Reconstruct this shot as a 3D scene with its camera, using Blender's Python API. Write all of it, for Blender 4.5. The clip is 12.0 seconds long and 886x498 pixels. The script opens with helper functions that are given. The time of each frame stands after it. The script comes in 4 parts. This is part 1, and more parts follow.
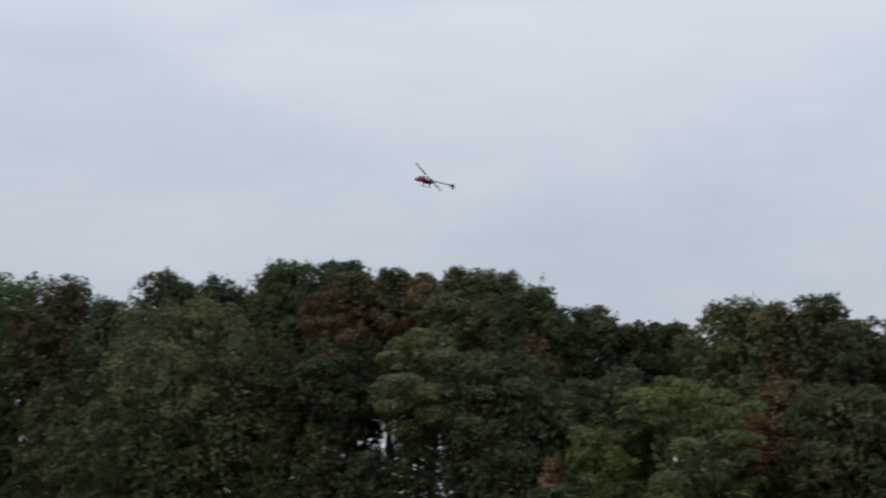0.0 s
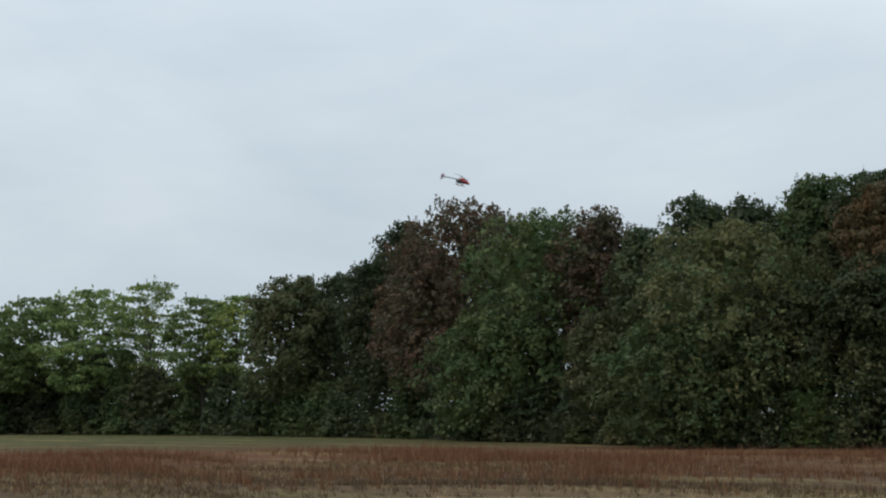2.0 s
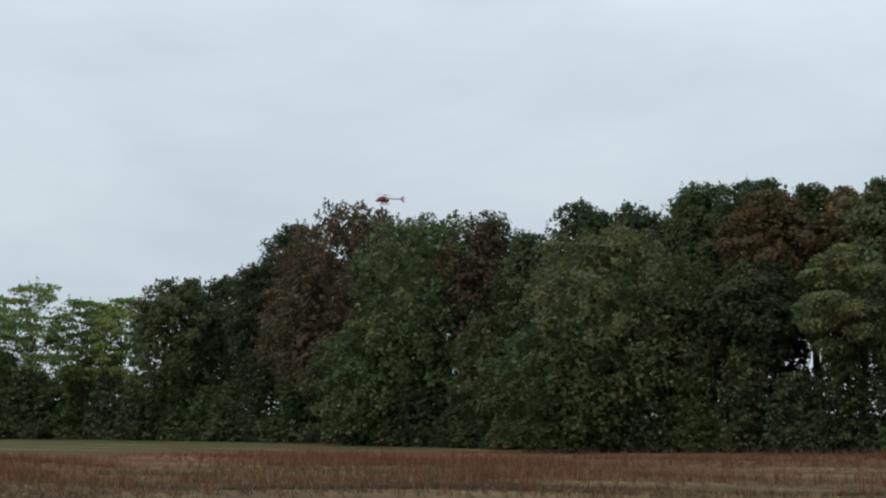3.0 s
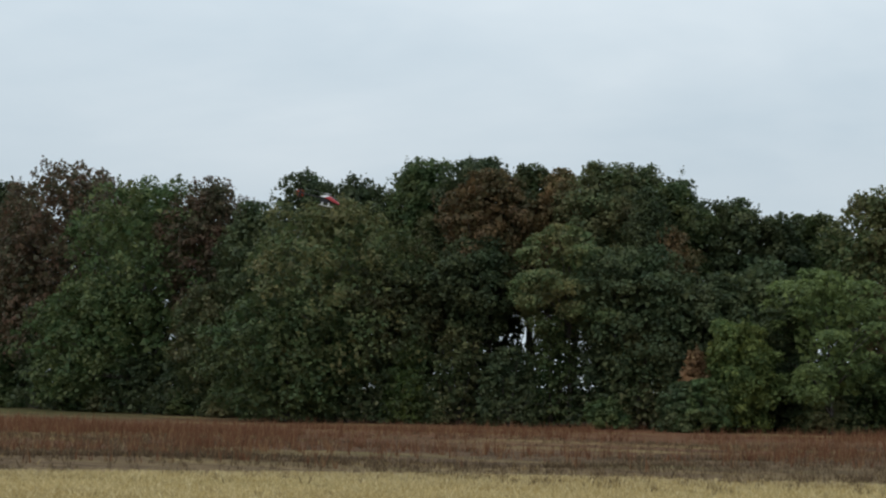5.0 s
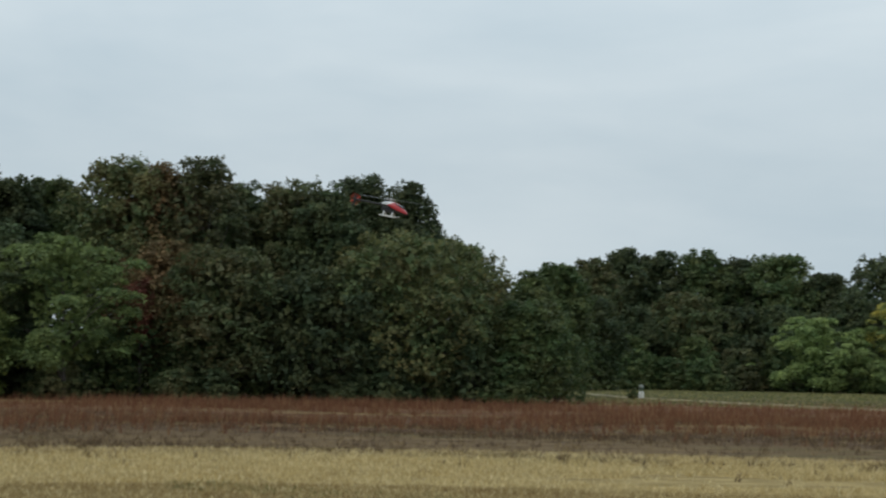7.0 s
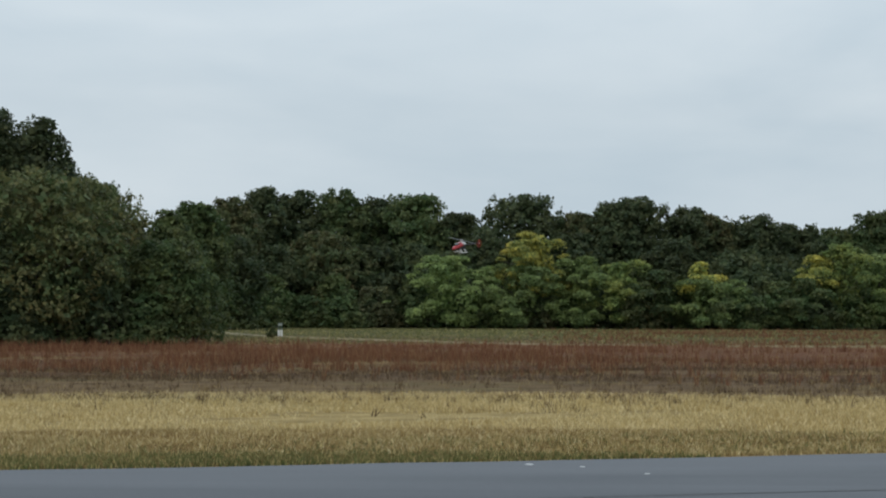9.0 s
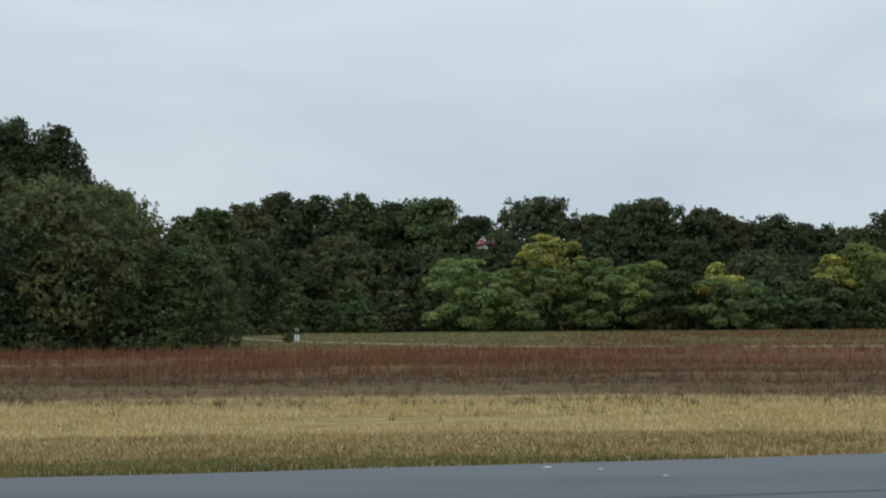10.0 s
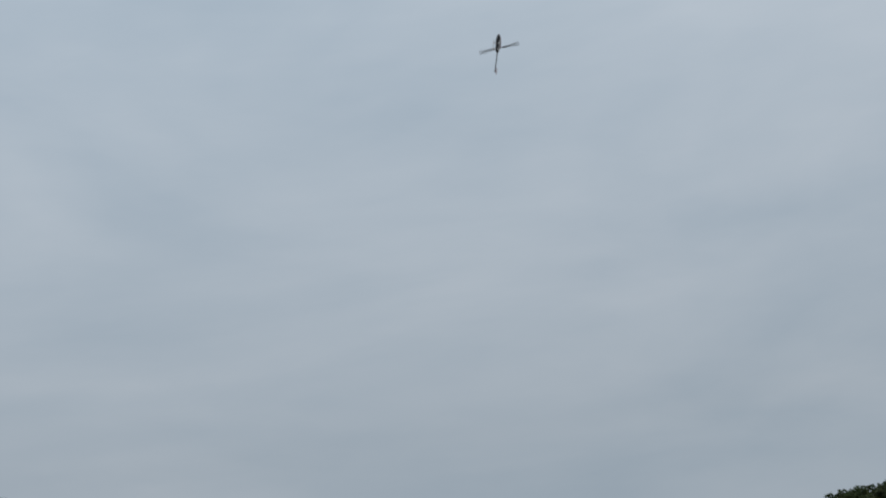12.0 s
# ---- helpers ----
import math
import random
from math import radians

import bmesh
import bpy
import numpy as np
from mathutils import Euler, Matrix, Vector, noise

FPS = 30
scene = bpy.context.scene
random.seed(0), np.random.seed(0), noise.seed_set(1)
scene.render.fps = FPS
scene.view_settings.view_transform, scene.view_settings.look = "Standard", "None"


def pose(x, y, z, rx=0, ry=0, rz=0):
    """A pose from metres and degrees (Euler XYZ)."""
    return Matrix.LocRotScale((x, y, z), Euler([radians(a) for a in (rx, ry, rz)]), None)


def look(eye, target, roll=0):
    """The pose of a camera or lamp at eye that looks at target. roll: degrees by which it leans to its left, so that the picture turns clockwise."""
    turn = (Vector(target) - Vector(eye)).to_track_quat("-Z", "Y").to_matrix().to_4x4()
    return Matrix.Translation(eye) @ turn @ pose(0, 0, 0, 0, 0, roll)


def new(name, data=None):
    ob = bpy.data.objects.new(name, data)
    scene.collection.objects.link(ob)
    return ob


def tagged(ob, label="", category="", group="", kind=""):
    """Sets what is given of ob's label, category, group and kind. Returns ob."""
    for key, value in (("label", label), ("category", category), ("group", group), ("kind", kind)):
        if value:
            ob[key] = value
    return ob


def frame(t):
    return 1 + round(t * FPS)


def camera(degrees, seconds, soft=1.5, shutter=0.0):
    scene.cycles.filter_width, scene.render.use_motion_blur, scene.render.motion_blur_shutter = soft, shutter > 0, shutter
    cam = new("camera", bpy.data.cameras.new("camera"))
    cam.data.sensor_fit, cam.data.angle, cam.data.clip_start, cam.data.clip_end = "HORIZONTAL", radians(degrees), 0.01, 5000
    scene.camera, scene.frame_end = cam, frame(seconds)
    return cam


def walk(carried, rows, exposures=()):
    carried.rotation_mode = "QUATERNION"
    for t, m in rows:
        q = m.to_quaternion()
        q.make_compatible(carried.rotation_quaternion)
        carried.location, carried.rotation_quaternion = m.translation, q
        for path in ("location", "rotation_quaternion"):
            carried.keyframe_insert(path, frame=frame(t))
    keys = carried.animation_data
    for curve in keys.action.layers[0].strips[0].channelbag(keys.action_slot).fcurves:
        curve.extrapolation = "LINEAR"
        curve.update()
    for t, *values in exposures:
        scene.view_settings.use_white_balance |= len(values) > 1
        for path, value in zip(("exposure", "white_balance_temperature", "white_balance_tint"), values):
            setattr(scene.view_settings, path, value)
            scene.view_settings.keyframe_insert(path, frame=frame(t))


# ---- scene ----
EYE = 1.7
FIELD_TURN = 12.6          # the runway and the strips of grass run square to this bearing, degrees left of +y


def aim(yaw, pitch, roll):
    """The held camera: it only turns."""
    return pose(0, 0, EYE, 0, 0, yaw) @ pose(0, 0, 0, 90 + pitch) @ pose(0, 0, 0, 0, 0, roll)


def spot(az, d, z=0.0):
    """A place d metres off, az degrees to the left of +y."""
    a = radians(az)
    return Vector((-math.sin(a) * d, math.cos(a) * d, z))


def strip(u, v, z=0.0):
    """A place in the field: u along the runway to the right, v across it."""
    a = radians(FIELD_TURN)
    return Vector((math.cos(a) * u - math.sin(a) * v, math.sin(a) * u + math.cos(a) * v, z))


# ---- camera ----
cam = camera(32.63, 12.0, soft=2.1, shutter=0.15)
walk(cam, [
    (0.0, aim(37.09, 9.31, 1.24)),
    (0.1, aim(39.95, 8.98, 1.20)),
    (0.2, aim(43.20, 8.60, 1.15)),
    (0.5, aim(49.46, 7.92, 1.05)),
    (1.0, aim(54.61, 7.12, 0.70)),
    (1.5, aim(56.97, 6.44, 0.28)),
    (2.0, aim(57.02, 6.23, -0.31)),
    (2.5, aim(54.97, 6.15, -0.29)),
    (3.0, aim(52.78, 6.37, -0.23)),
    (3.2, aim(51.59, 6.49, -0.28)),
    (4.8, aim(43.37, 5.44, 1.03)),
    (5.0, aim(42.28, 5.29, 0.90)),
    (5.5, aim(37.49, 4.94, 1.43)),
    (6.0, aim(29.31, 4.33, 1.84)),
    (6.5, aim(21.11, 4.13, 1.45)),
    (7.0, aim(13.92, 4.43, 0.95)),
    (7.5, aim(6.12, 5.04, 1.17)),
    (7.7, aim(3.54, 5.08, 1.18)),
    (9.3, aim(0.16, 1.99, 0.07)),
    (9.5, aim(0.10, 1.99, -0.01)),
    (10.0, aim(0.87, 2.39, -0.42)),
    (10.5, aim(1.81, 3.72, -1.07)),
    (11.0, aim(0.71, 8.52, -2.50)),
    (11.2, aim(-0.04, 11.00, -3.21)),
    (11.3, aim(-0.38, 12.09, -3.78)),
    (11.4, aim(-0.71, 12.96, -4.13)),
    (11.5, aim(-0.99, 13.61, -4.58)),
    (11.6, aim(-1.32, 14.03, -4.74)),
    (12.0, aim(-2.18, 14.50, -7.23)),
], exposures=[(0.0, -0.2, 6500, 17), (0.6, -0.02, 6500, 13), (6.0, 0.02, 6500, 11), (6.5, -0.03, 6500, 11), (7.0, -0.08, 6500, 9), (7.5, -0.2, 6450, 9), (7.7, -0.22, 6450, 9), (9.3, 0.0, 6500, 11), (10.5, -0.06, 6450, 10), (11.0, -0.17, 6450, 9), (11.5, -0.45, 6400, 11), (12.0, -0.72, 6300, 13)])

# ---- world and light ----
world = bpy.data.worlds.new("overcast_sky")
scene.world = world
world.use_nodes = True
wt = world.node_tree
wt.nodes.clear()


def wnode(kind, **values):
    n = wt.nodes.new(kind)
    for k, v in values.items():
        n.inputs[k].default_value = v
    return n


w_out = wt.nodes.new("ShaderNodeOutputWorld")
w_bg = wnode("ShaderNodeBackground", Strength=1.0)
w_tc = wt.nodes.new("ShaderNodeTexCoord")
w_sky = wt.nodes.new("ShaderNodeTexSky")
w_sky.sky_type, w_sky.sun_disc = "NISHITA", False
w_sky.sun_elevation, w_sky.sun_rotation = radians(48), radians(-150)
w_sky.dust_density, w_sky.ozone_density = 4.0, 1.0
w_dim = wt.nodes.new("ShaderNodeVectorMath")
w_dim.operation = "SCALE"
w_dim.inputs["Scale"].default_value = 0.06
# stratus: broad soft bands, flattened towards the horizon
w_map = wt.nodes.new("ShaderNodeMapping")
w_map.inputs["Scale"].default_value = (1.0, 1.0, 3.2)
w_n1 = wnode("ShaderNodeTexNoise", Scale=2.6, Detail=4.0, Roughness=0.5, Distortion=0.5)
w_n2 = wnode("ShaderNodeTexNoise", Scale=11.0, Detail=5.0, Roughness=0.55, Distortion=0.3)
w_add = wt.nodes.new("ShaderNodeMath")
w_add.operation = "MULTIPLY_ADD"
w_add.inputs[1].default_value = 0.22
w_ramp = wt.nodes.new("ShaderNodeValToRGB")
w_ramp.color_ramp.elements[0].position, w_ramp.color_ramp.elements[0].color = 0.40, (0.530, 0.638, 0.712, 1)
w_ramp.color_ramp.elements[1].position, w_ramp.color_ramp.elements[1].color = 0.78, (0.672, 0.760, 0.812, 1)
w_mix = wt.nodes.new("ShaderNodeMix")
w_mix.data_type = "RGBA"
w_mix.inputs["Factor"].default_value = 0.93
wt.links.new(w_tc.outputs["Generated"], w_map.inputs["Vector"])
wt.links.new(w_map.outputs["Vector"], w_n1.inputs["Vector"])
wt.links.new(w_map.outputs["Vector"], w_n2.inputs["Vector"])
wt.links.new(w_n2.outputs["Fac"], w_add.inputs[0])
wt.links.new(w_n1.outputs["Fac"], w_add.inputs[2])
wt.links.new(w_add.outputs[0], w_ramp.inputs["Fac"])
wt.links.new(w_sky.outputs["Color"], w_dim.inputs[0])
wt.links.new(w_dim.outputs["Vector"], w_mix.inputs["A"])
wt.links.new(w_ramp.outputs["Color"], w_mix.inputs["B"])
# an overcast sky is brighter overhead than near the horizon
w_sep = wt.nodes.new("ShaderNodeSeparateXYZ")
w_rise = wnode("ShaderNodeMapRange")
for key, value in (("From Min", 0.13), ("From Max", 0.44), ("To Min", 0.99), ("To Max", 1.30)):
    w_rise.inputs[key].default_value = value
w_lift = wt.nodes.new("ShaderNodeVectorMath")
w_lift.operation = "SCALE"
wt.links.new(w_tc.outputs["Generated"], w_sep.inputs["Vector"])
wt.links.new(w_sep.outputs["Z"], w_rise.inputs["Value"])
wt.links.new(w_mix.outputs["Result"], w_lift.inputs[0])
wt.links.new(w_rise.outputs["Result"], w_lift.inputs["Scale"])
wt.links.new(w_lift.outputs["Vector"], w_bg.inputs["Color"])
wt.links.new(w_bg.outputs["Background"], w_out.inputs["Surface"])

sun = new("sun", bpy.data.lights.new("sun", "SUN"))
sun.data.energy, sun.data.angle, sun.data.color = 0.6, radians(25), (1.0, 0.96, 0.9)
sun.matrix_world = look((-30, -60, 75), (0, 0, 0))

# ---- materials ----


class Nodes:
    """A material's tree, with short calls to grow it."""

    def __init__(self, name):
        self.mat = bpy.data.materials.new(name)
        self.mat.use_nodes = True
        self.t = self.mat.node_tree
        self.t.nodes.clear()
        self.out = self.t.nodes.new("ShaderNodeOutputMaterial")

    def add(self, kind, links=None, **values):
        n = self.t.nodes.new(kind)
        for k, v in values.items():
            n.inputs[k.replace("_", " ")].default_value = v
        for k, v in (links or {}).items():
            self.t.links.new(v, n.inputs[k])
        return n

    def ramp(self, fac, *stops):
        n = self.t.nodes.new("ShaderNodeValToRGB")
        cr = n.color_ramp
        while len(cr.elements) < len(stops):
            cr.elements.new(0.5)
        for e, (p, c) in zip(cr.elements, stops):
            e.position, e.color = p, (*c, 1)
        self.t.links.new(fac, n.inputs["Fac"])
        return n.outputs["Color"]

    def mix(self, fac, a, b, blend="MIX"):
        n = self.t.nodes.new("ShaderNodeMix")
        n.data_type, n.blend_type = "RGBA", blend
        for key, v in (("Factor", fac), ("A", a), ("B", b)):
            if isinstance(v, (int, float)):
                n.inputs[key].default_value = v
            elif isinstance(v, tuple):
                n.inputs[key].default_value = (*v, 1)
            else:
                self.t.links.new(v, n.inputs[key])
        return n.outputs["Result"]

    def noise(self, vec, scale, detail=3.0, rough=0.55):
        return self.add("ShaderNodeTexNoise", {"Vector": vec}, Scale=scale, Detail=detail, Roughness=rough).outputs["Fac"]

    def math(self, op, a, b=0.0):
        n = self.t.nodes.new("ShaderNodeMath")
        n.operation = op
        for i, v in enumerate((a, b)):
            if isinstance(v, (int, float)):
                n.inputs[i].default_value = v
            else:
                self.t.links.new(v, n.inputs[i])
        return n.outputs[0]

    def finish(self, shader):
        self.t.links.new(shader, self.out.inputs["Surface"])
        return self.mat


def plain(name, colour, rough=0.5, metal=0.0, wear=0.25, scale=40.0, coat=0.0):
    """A painted or moulded surface with a little uneven tone and gloss."""
    m = Nodes(name)
    pos = m.add("ShaderNodeTexCoord").outputs["Object"]
    n = m.noise(pos, scale)
    dark = tuple(c * (1 - wear) for c in colour)
    col = m.mix(n, dark, colour)
    r = m.math("MULTIPLY_ADD", n, 0.2)
    m.t.nodes[-1].inputs[2].default_value = max(rough - 0.1, 0.02)
    p = m.add("ShaderNodeBsdfPrincipled", {"Base Color": col, "Roughness": r}, Metallic=metal, Coat_Weight=coat)
    return m.finish(p.outputs["BSDF"])


def leaf_material(name, base, other, share=0.5, spread=0.17, through_light=0.3):
    """Leaves: each its own tone, drifting to a second colour in patches of the crown."""
    m = Nodes(name)
    pos = m.add("ShaderNodeTexCoord").outputs["Object"]
    geo = m.add("ShaderNodeNewGeometry")
    obj = m.add("ShaderNodeObjectInfo")
    patch = m.add("ShaderNodeTexNoise", {"Vector": pos}, Scale=0.55, Detail=3.0)
    fine = m.math("ADD", patch.outputs["Fac"], m.math("MULTIPLY", geo.outputs["Random Per Island"], 0.24))
    fac = m.ramp(fine, (0.58 - share * 0.30, (0, 0, 0)), (0.98 - share * 0.34, (1, 1, 1)))
    col = m.mix(fac, base, other)
    dark = m.mix(1.0, col, (1 - spread, 1 - spread, 1 - spread), "MULTIPLY")
    lite = m.mix(1.0, col, (1 + spread, 1 + spread * 0.95, 1 + spread * 0.7), "MULTIPLY")
    col = m.mix(geo.outputs["Random Per Island"], dark, lite)
    tone = m.ramp(m.noise(pos, 1.5, 2.0), (0.36, (0.74, 0.76, 0.78)), (0.64, (1.28, 1.25, 1.18)))
    col = m.mix(1.0, col, tone, "MULTIPLY")
    hue = m.add("ShaderNodeHueSaturation", {"Color": col}, Saturation=0.93)
    m.t.links.new(m.math("ADD", m.math("MULTIPLY", obj.outputs["Random"], 0.5), 0.82), hue.inputs["Value"])
    p = m.add("ShaderNodeBsdfPrincipled", {"Base Color": hue.outputs["Color"]}, Roughness=0.55)
    p.inputs["Specular IOR Level"].default_value = 0.2
    tr = m.add("ShaderNodeBsdfTranslucent", {"Color": hue.outputs["Color"]})
    mx = m.add("ShaderNodeMixShader", {1: p.outputs["BSDF"], 2: tr.outputs["BSDF"]}, Fac=through_light)
    return m.finish(mx.outputs["Shader"])


def bark_material(name, a, b):
    m = Nodes(name)
    pos = m.add("ShaderNodeTexCoord").outputs["Object"]
    mp = m.add("ShaderNodeMapping", {"Vector": pos}, Scale=(6, 6, 1.2))
    n = m.noise(mp.outputs["Vector"], 4.0, 6.0, 0.7)
    col = m.ramp(n, (0.3, a), (0.7, b))
    bump = m.add("ShaderNodeBump", {"Height": n}, Strength=0.6, Distance=0.03)
    p = m.add("ShaderNodeBsdfPrincipled", {"Base Color": col, "Normal": bump.outputs["Normal"]}, Roughness=0.9)
    return m.finish(p.outputs["BSDF"])


def ground_material():
    """Dry mown grass by the runway, dark weeds, rusty bluestem and green turf, in ragged strips along the field."""
    m = Nodes("field_soil_and_thatch")
    pos = m.add("ShaderNodeTexCoord").outputs["Object"]
    turn = m.add("ShaderNodeMapping", {"Vector": pos})
    turn.inputs["Rotation"].default_value = (0, 0, radians(-FIELD_TURN))
    field = turn.outputs["Vector"]
    stretch = m.add("ShaderNodeMapping", {"Vector": field}, Scale=(0.045, 0.16, 1.0)).outputs["Vector"]
    drift = m.noise(stretch, 1.0, 4.0, 0.6)
    off = m.add("ShaderNodeVectorMath", {0: pos})
    off.operation = "LENGTH"
    v = m.math("ADD", off.outputs["Value"], m.math("MULTIPLY", m.math("SUBTRACT", drift, 0.5), 22.0))
    band = m.math("DIVIDE", v, 160.0)
    zones = m.ramp(band, (0.0, (0.328, 0.234, 0.098)), (0.115, (0.359, 0.257, 0.109)), (0.135, (0.515, 0.398, 0.187)), (0.172, (0.515, 0.398, 0.187)), (0.190, (0.234, 0.164, 0.090)),
                   (0.245, (0.151, 0.098, 0.060)), (0.30, (0.179, 0.095, 0.054)), (0.43, (0.208, 0.098, 0.053)),
                   (0.50, (0.144, 0.102, 0.050)), (0.62, (0.122, 0.122, 0.048)))
    streak = m.noise(m.add("ShaderNodeMapping", {"Vector": field}, Scale=(0.07, 0.30, 1.0)).outputs["Vector"], 1.0, 5.0, 0.62)
    straw = m.math("MULTIPLY", m.ramp(streak, (0.54, (0, 0, 0)), (0.66, (1, 1, 1))), 0.8)
    wild = m.ramp(band, (0.185, (0, 0, 0)), (0.215, (1, 1, 1)))
    col = m.mix(m.math("MULTIPLY", straw, wild), zones, (0.36, 0.27, 0.13))
    sward = m.noise(m.add("ShaderNodeMapping", {"Vector": field}, Scale=(0.10, 0.26, 1.0), Location=(9, 4, 0)).outputs["Vector"], 1.0, 5.0, 0.6)
    col = m.mix(m.math("MULTIPLY", m.ramp(sward, (0.56, (0, 0, 0)), (0.68, (1, 1, 1))), 0.45), col, (0.15, 0.16, 0.06))
    tuft = m.noise(m.add("ShaderNodeMapping", {"Vector": field}, Scale=(0.6, 1.6, 1.0)).outputs["Vector"], 1.4, 5.0, 0.65)
    col = m.mix(m.ramp(tuft, (0.38, (0, 0, 0)), (0.70, (1, 1, 1))), m.mix(1.0, col, (0.55, 0.52, 0.48), "MULTIPLY"), m.mix(1.0, col, (1.2, 1.18, 1.12), "MULTIPLY"))
    fine = m.noise(pos, 22.0, 6.0, 0.7)
    col = m.mix(fine, m.mix(1.0, col, (0.55, 0.55, 0.55), "MULTIPLY"), m.mix(1.0, col, (1.35, 1.33, 1.3), "MULTIPLY"))
    bump = m.add("ShaderNodeBump", {"Height": m.math("ADD", fine, tuft)}, Strength=0.9, Distance=0.06)
    p = m.add("ShaderNodeBsdfPrincipled", {"Base Color": col, "Normal": bump.outputs["Normal"]}, Roughness=0.95)
    p.inputs["Specular IOR Level"].default_value = 0.15
    return m.finish(p.outputs["BSDF"])


def asphalt_material():
    m = Nodes("worn_grey_asphalt")
    pos = m.add("ShaderNodeTexCoord").outputs["Object"]
    grit = m.noise(pos, 160.0, 4.0, 0.75)
    stain = m.noise(m.add("ShaderNodeMapping", {"Vector": pos}, Scale=(0.12, 0.9, 1)).outputs["Vector"], 1.2, 5.0, 0.6)
    col = m.ramp(stain, (0.3, (0.079, 0.088, 0.101)), (0.7, (0.131, 0.140, 0.155)))
    lane = m.add("ShaderNodeMapping", {"Vector": pos})
    lane.inputs["Rotation"].default_value = (0, 0, radians(-FIELD_TURN))
    across = m.add("ShaderNodeSeparateXYZ", {"Vector": lane.outputs["Vector"]}).outputs["Y"]
    worn = m.ramp(m.math("ADD", m.math("MULTIPLY", across, 0.05), m.math("MULTIPLY", stain, 0.03)), (0.735, (0, 0, 0)), (0.775, (1, 1, 1)))
    col = m.mix(m.math("MULTIPLY", worn, 0.5), col, (0.167, 0.176, 0.194))
    col = m.mix(m.math("MULTIPLY", grit, 0.6), col, (0.054, 0.059, 0.067))
    bump = m.add("ShaderNodeBump", {"Height": grit}, Strength=0.5, Distance=0.006)
    p = m.add("ShaderNodeBsdfPrincipled", {"Base Color": col, "Normal": bump.outputs["Normal"]}, Roughness=0.72)
    return m.finish(p.outputs["BSDF"])


def grass_material(name, low, high, straw=(0.45, 0.36, 0.17), share=0.35):
    m = Nodes(name)
    pos = m.add("ShaderNodeTexCoord").outputs["Object"]
    geo = m.add("ShaderNodeNewGeometry")
    patch = m.noise(m.add("ShaderNodeMapping", {"Vector": pos}, Scale=(0.35, 0.8, 0.35)).outputs["Vector"], 0.8, 4.0, 0.6)
    col = m.mix(m.ramp(patch, (0.35, (0, 0, 0)), (0.68, (1, 1, 1))), low, high)
    col = m.mix(m.ramp(geo.outputs["Random Per Island"], (1 - share - 0.02, (0, 0, 0)), (1 - share + 0.02, (1, 1, 1))), col, straw)
    col = m.mix(geo.outputs["Random Per Island"], m.mix(1.0, col, (0.7, 0.7, 0.7), "MULTIPLY"), m.mix(1.0, col, (1.25, 1.25, 1.2), "MULTIPLY"))
    p = m.add("ShaderNodeBsdfPrincipled", {"Base Color": col}, Roughness=0.8)
    p.inputs["Specular IOR Level"].default_value = 0.2
    tr = m.add("ShaderNodeBsdfTranslucent", {"Color": col})
    mx = m.add("ShaderNodeMixShader", {1: p.outputs["BSDF"], 2: tr.outputs["BSDF"]}, Fac=0.25)
    return m.finish(mx.outputs["Shader"])


LEAF = {
    "dark": leaf_material("dark_green_leaves", (0.046, 0.076, 0.034), (0.081, 0.091, 0.036), 0.4),
    "mid": leaf_material("green_leaves", (0.055, 0.100, 0.034), (0.097, 0.109, 0.036), 0.4),
    "olive": leaf_material("olive_leaves", (0.067, 0.100, 0.038), (0.116, 0.102, 0.043), 0.40),
    "rust": leaf_material("rusty_leaves", (0.094, 0.091, 0.036), (0.177, 0.102, 0.043), 0.50),
    "wine": leaf_material("red_brown_leaves", (0.069, 0.075, 0.037), (0.130, 0.069, 0.044), 0.45),
    "bright": leaf_material("fresh_green_leaves", (0.126, 0.196, 0.062), (0.201, 0.258, 0.080), 0.5, through_light=0.4),
    "red": leaf_material("crimson_leaves", (0.196, 0.049, 0.036), (0.113, 0.082, 0.037), 0.4),
    "lime": leaf_material("yellow_green_leaves", (0.122, 0.193, 0.059), (0.253, 0.274, 0.063), 0.35, through_light=0.4),
    "gold": leaf_material("yellow_leaves", (0.132, 0.203, 0.062), (0.508, 0.437, 0.071), 0.50, through_light=0.4),
    "amber": leaf_material("yellowing_olive_leaves", (0.077, 0.119, 0.043), (0.147, 0.130, 0.048), 0.40),
    "tan": leaf_material("tan_leaves", (0.234, 0.122, 0.053), (0.163, 0.112, 0.053), 0.5),
}
BARK = bark_material("grey_brown_bark", (0.045, 0.038, 0.032), (0.12, 0.10, 0.085))
GROUND = ground_material()
ASPHALT = asphalt_material()

# ---- mesh tools ----


def quads_mesh(name, verts, faces, material, smooth=False):
    """A mesh from arrays: verts (n, 3), faces (m, k)."""
    me = bpy.data.meshes.new(name)
    k = faces.shape[1]
    me.vertices.add(len(verts))
    me.vertices.foreach_set("co", np.ascontiguousarray(verts, np.float32).ravel())
    me.loops.add(faces.size)
    me.loops.foreach_set("vertex_index", np.ascontiguousarray(faces, np.int32).ravel())
    me.polygons.add(len(faces))
    me.polygons.foreach_set("loop_start", np.arange(0, faces.size, k, dtype=np.int32))
    me.polygons.foreach_set("use_smooth", np.full(len(faces), smooth))
    me.update(calc_edges=True)
    me.materials.append(material)
    return me


